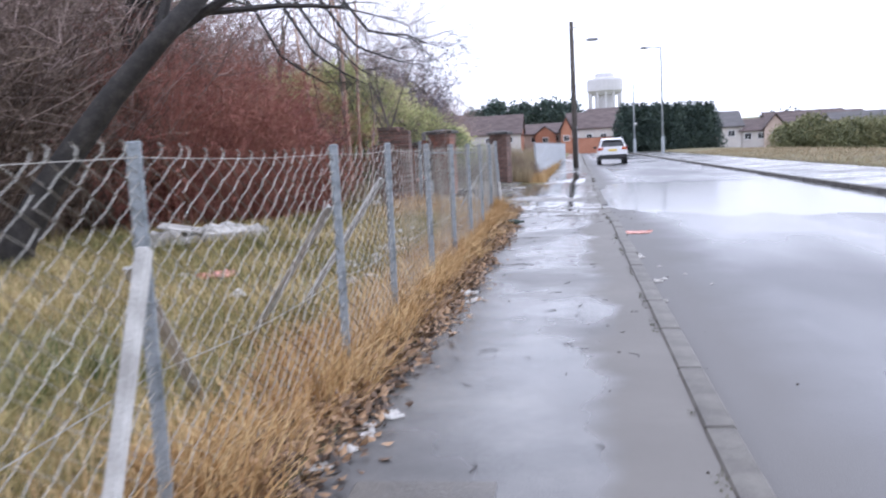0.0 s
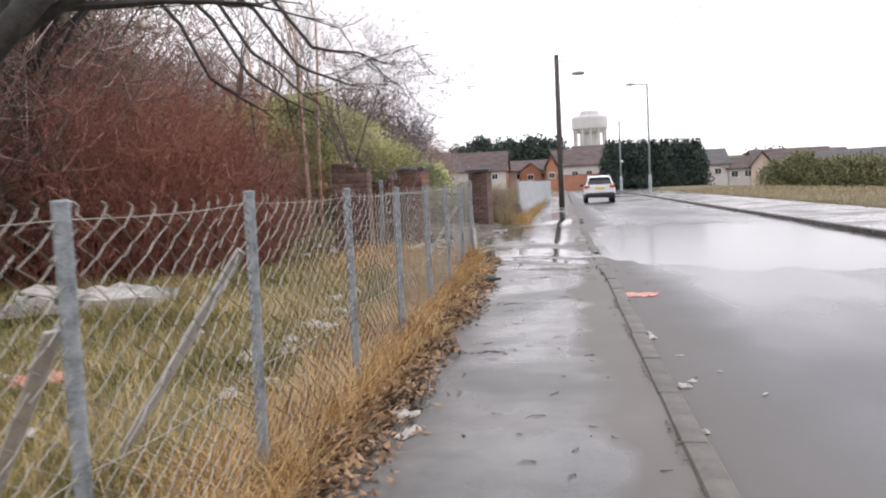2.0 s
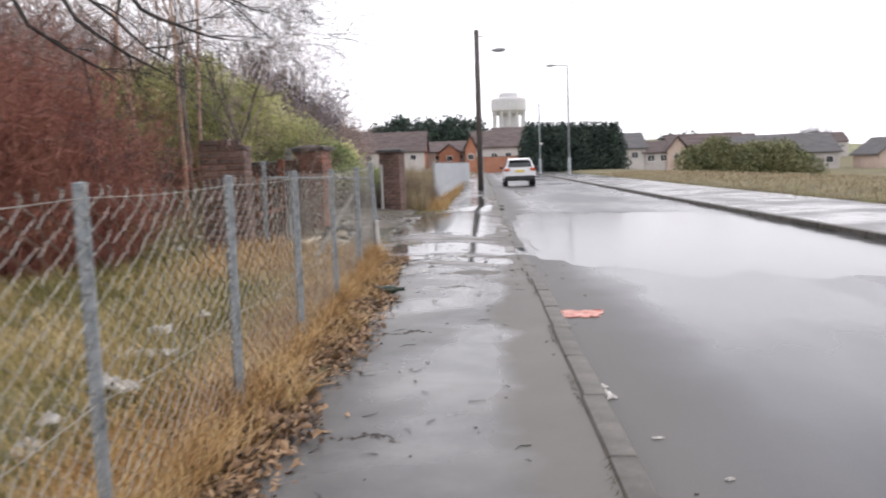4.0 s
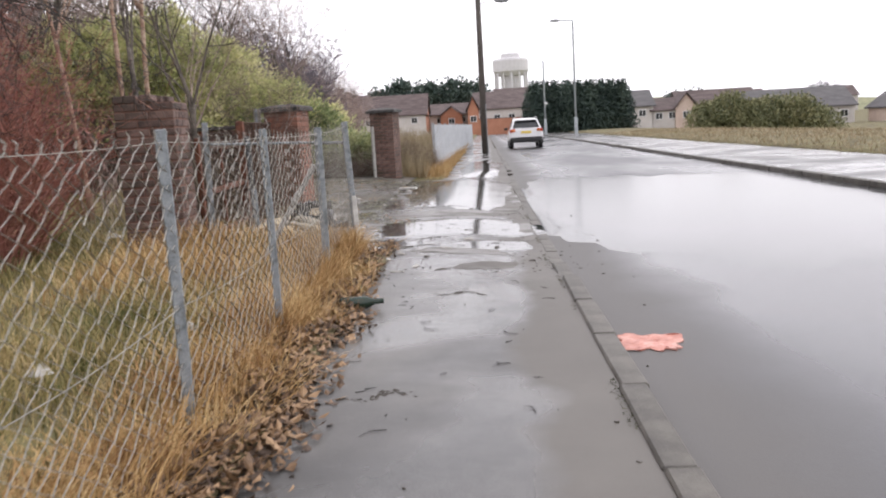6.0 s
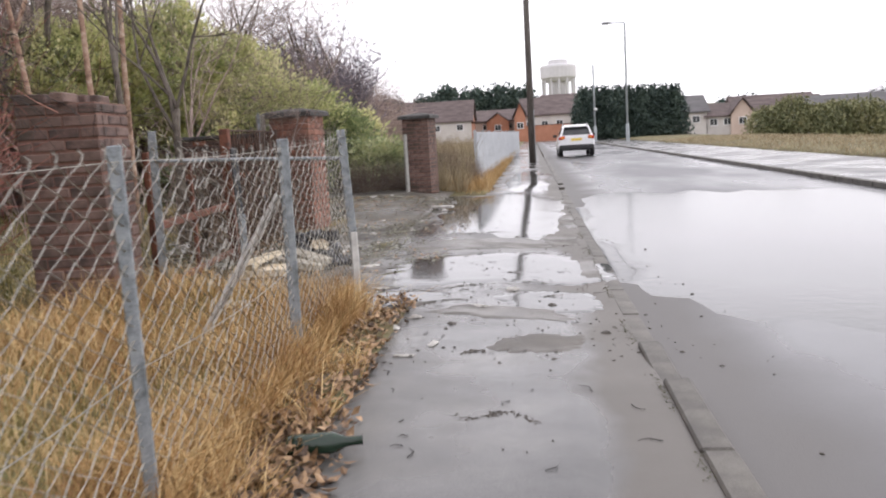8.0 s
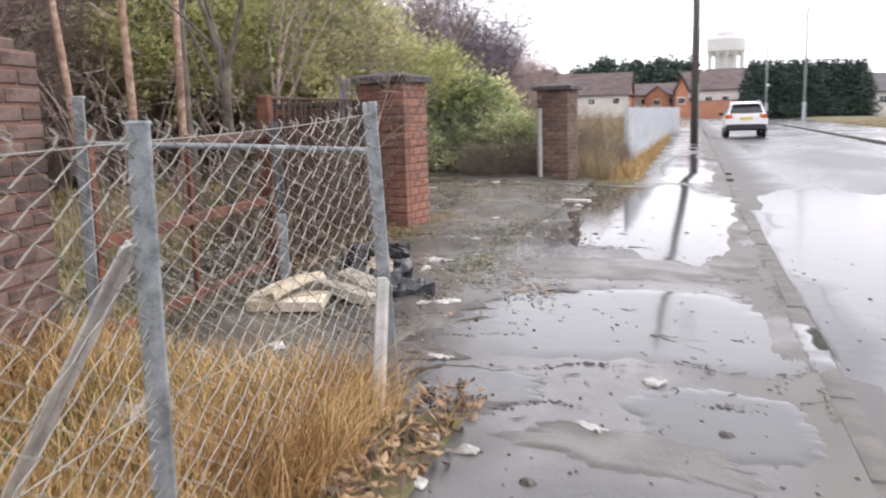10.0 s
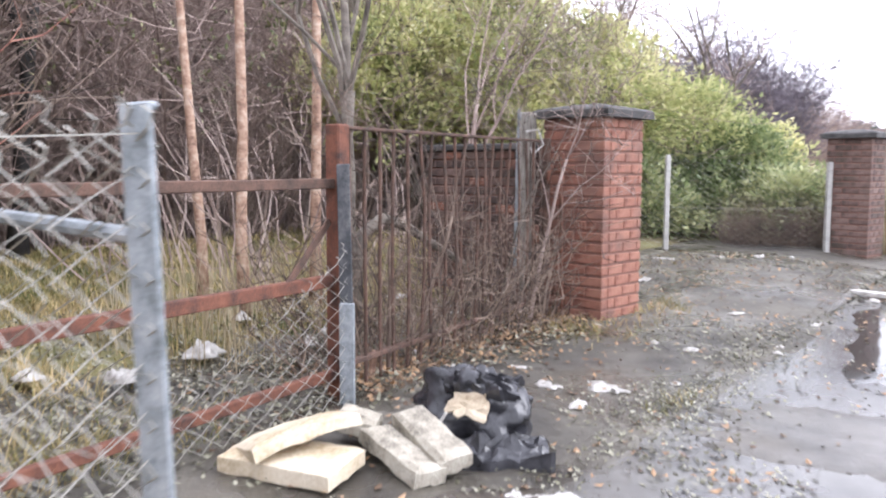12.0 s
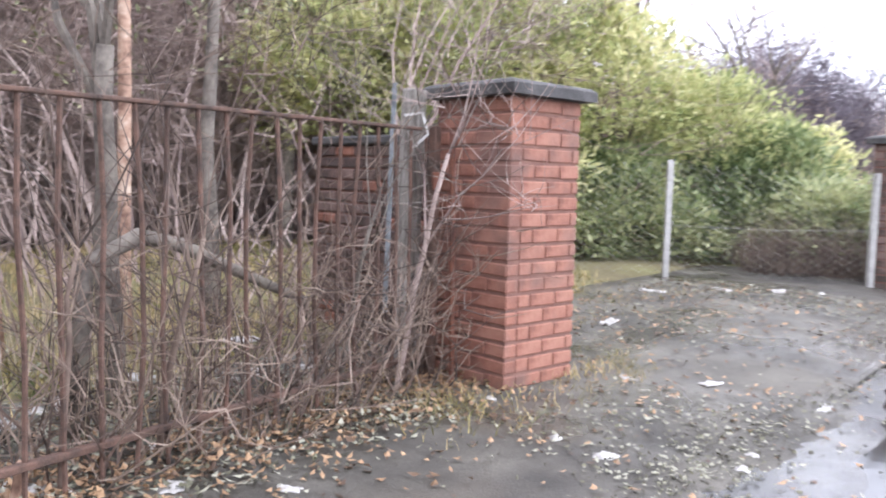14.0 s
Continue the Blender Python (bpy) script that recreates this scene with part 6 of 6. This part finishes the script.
for x, y, ln, rz in ((0.72, 12.03, 0.3, 2), (0.7, 9.6, 0.35, -12), (0.6, 17.5, 0.9, 8), (0.1, 18.0, 0.9, -3), (0.9, 18.15, 0.7, 6), (1.2, 17.1, 0.6, 35), (0.55, 21.2, 0.8, 2), (1.55, 19.6, 0.8, 70), (1.6, 17.6, 0.7, 80), (0.45, 16.9, 0.6, 10), (1.1, 17.75, 0.5, -20), (1.0, 14.3, 0.4, -15), (0.8, 15.4, 0.3, 20)):
    mb = Mesh()
    for k in range(60):
        u = random.uniform(-0.5, 0.5)
        g = random.uniform(0.003, 0.011) * (1.2 - 1.6 * abs(u))
        lx, ly = u * ln, 0.05 * math.sin(u * 7 + x) + random.gauss(0, 0.018)
        fan = [(lx + g * random.uniform(1.2, 3.0) * math.cos(q * 1.257), ly + g * random.uniform(0.7, 1.3) * math.sin(q * 1.257), 0.0) for q in range(5)]
        for q in range(5):
            mb.tri(fan[q], fan[(q + 1) % 5], (lx, ly, g * 0.8))
    solo("mud_smear", mb, M["mud"], "dark streak of mud and twigs on the pavement", "mud", "mud streaks", "stuff", at=pose(x, y, floor_z(x, y), 0, 0, rz))
for x, y, w, d, h, seed, rz in ((-0.5, 18.55, 0.75, 0.5, 0.03, 31, 20), (-0.25, 17.6, 0.5, 0.3, 0.03, 33, -10), (-0.75, 18.1, 0.5, 0.35, 0.025, 35, 40)):
    solo("mud_patch", crumple(w, d, h, seed, 18, 0.4, True), M["mud"], "low heap of wet black mud on the driveway", "mud", "mud heaps", at=pose(x, y, floor_z(x, y), 0, 0, rz))
for x, y, rx, ry, seed, skew in ((0.95, 16.55, 0.5, 0.2, 61, -0.15), (0.5, 20.15, 0.95, 0.55, 63, 0.1), (0.1, 16.8, 0.32, 0.12, 65, 0.2), (1.5, 20.7, 0.24, 0.6, 67, 0.3), (1.72, 18.6, 0.14, 0.8, 69, 0.0), (1.68, 22.8, 0.15, 0.9, 73, 0.0), (1.2, 15.7, 0.3, 0.25, 79, 0.4)):
    puddle("silt_bank", x, y, rx, ry, floor_z, seed, (-0.7, ROAD_X), "thin spread of grey-brown silt on wet asphalt", 80, 6, skew, "silt", 0.007, 0.26, "silt", "stuff")
for i in range(13):
    y = 17.6 + 0.78 * i
    puddle("silt_bank", MOUTH_X + 0.05 * math.sin(i * 2.1), y, 0.13 + 0.06 * math.sin(i * 1.3), 0.5, floor_z, 81 + i, (-1.2, 0.4), "ragged mud washed over the driveway seam", 64, 5, 0.05, "drive", 0.008, 0.4, "silt", "stuff")
rnd, mb = random.Random(58), Mesh()
for _ in range(330):
    x, y = rnd.uniform(0.0, 2.5), 15.2 + 7.5 * rnd.random() ** 1.4
    if x > KERB_X and rnd.random() < 0.4:
        continue
    q = rnd.uniform(0.004, 0.014) * (2.6 if rnd.random() < 0.06 else 1)
    b = len(mb.v)
    ring = [(math.cos(k * 1.047) * q * rnd.uniform(0.7, 1.5), math.sin(k * 1.047) * q * rnd.uniform(0.6, 1.2)) for k in range(6)]
    z = floor_z(x, y) + 0.001
    mb.v += [(x + u, y + v, z) for u, v in ring] + [(x + u * 0.6, y + v * 0.6, z + q * 0.4) for u, v in ring] + [(x, y, z + q * 0.6)]
    for k in range(6):
        n = (k + 1) % 6
        mb.f += [(b + k, b + n, b + 6 + n, b + 6 + k), (b + 6 + k, b + 6 + n, b + 12)]
solo("mud_clods", mb, M["mud"], "small dark clods of mud scattered over wet asphalt", "mud", kind="stuff")
repair = solo("pavement_patch", Mesh().box((0, 0, 0.0), (0.5, 0.42, 0.02), None, 0.006), M["silt"], "rough square repair patch in the pavement asphalt", "patch", kind="structure", at=pose(0.75, 3.92, 0.0, 0, 0, 1))
weed = blades(1500, (-0.72, -0.34, 18.6, 26.5), lambda x, y: 0.0, 0.02, 0.07, 0.004, 90, lambda x, y: step(0.0, 0.3, wob(x, y, 1.4, 79)) * max(0.0, 1 - abs(x + 0.53) / 0.14), 0.7)
solo("seam_weeds", weed, M["grass"], "small weeds along the seam between driveway and pavement", "grass", kind="stuff")

rnd, mb = random.Random(55), Mesh()
for _ in range(150):
    x, y = rnd.uniform(0.35, 1.65), rnd.uniform(1.5, 24)
    a, ln = rnd.uniform(0, 6.283), rnd.uniform(0.015, 0.07)
    z = pave_z(x, y) + 0.004
    mb.tube([(x, y, z), (x + ln * math.cos(a), y + ln * math.sin(a), z + 0.002), (x + 1.7 * ln * math.cos(a + 0.4), y + 1.7 * ln * math.sin(a + 0.4), z)], [0.0025, 0.002, 0.001], 4)
solo("stray_twigs", mb, M["bark"], "small dark twigs scattered on the wet pavement", "twigs", kind="stuff")
rnd, mb = random.Random(56), Mesh()
for _ in range(5200):
    y = rnd.uniform(1.0, 27.0)
    x = KERB_X + rnd.gauss(-0.012, 0.014)
    if wob(0, y, 1.4, 57) < 0.02:
        continue
    s = rnd.uniform(0.006, 0.016)
    mb.leaf((x, y, pave_z(x, y) + rnd.uniform(0.0, 0.006)), Vector((rnd.gauss(0, 1), rnd.gauss(0, 1), 0.3)).normalized(), Vector((rnd.gauss(0, 1), rnd.gauss(0, 1), 0.1)).normalized(), s, s * 0.7)
solo("kerb_moss", mb, M["moss"], "dark moss and silt in the kerb joint", "moss", kind="stuff")
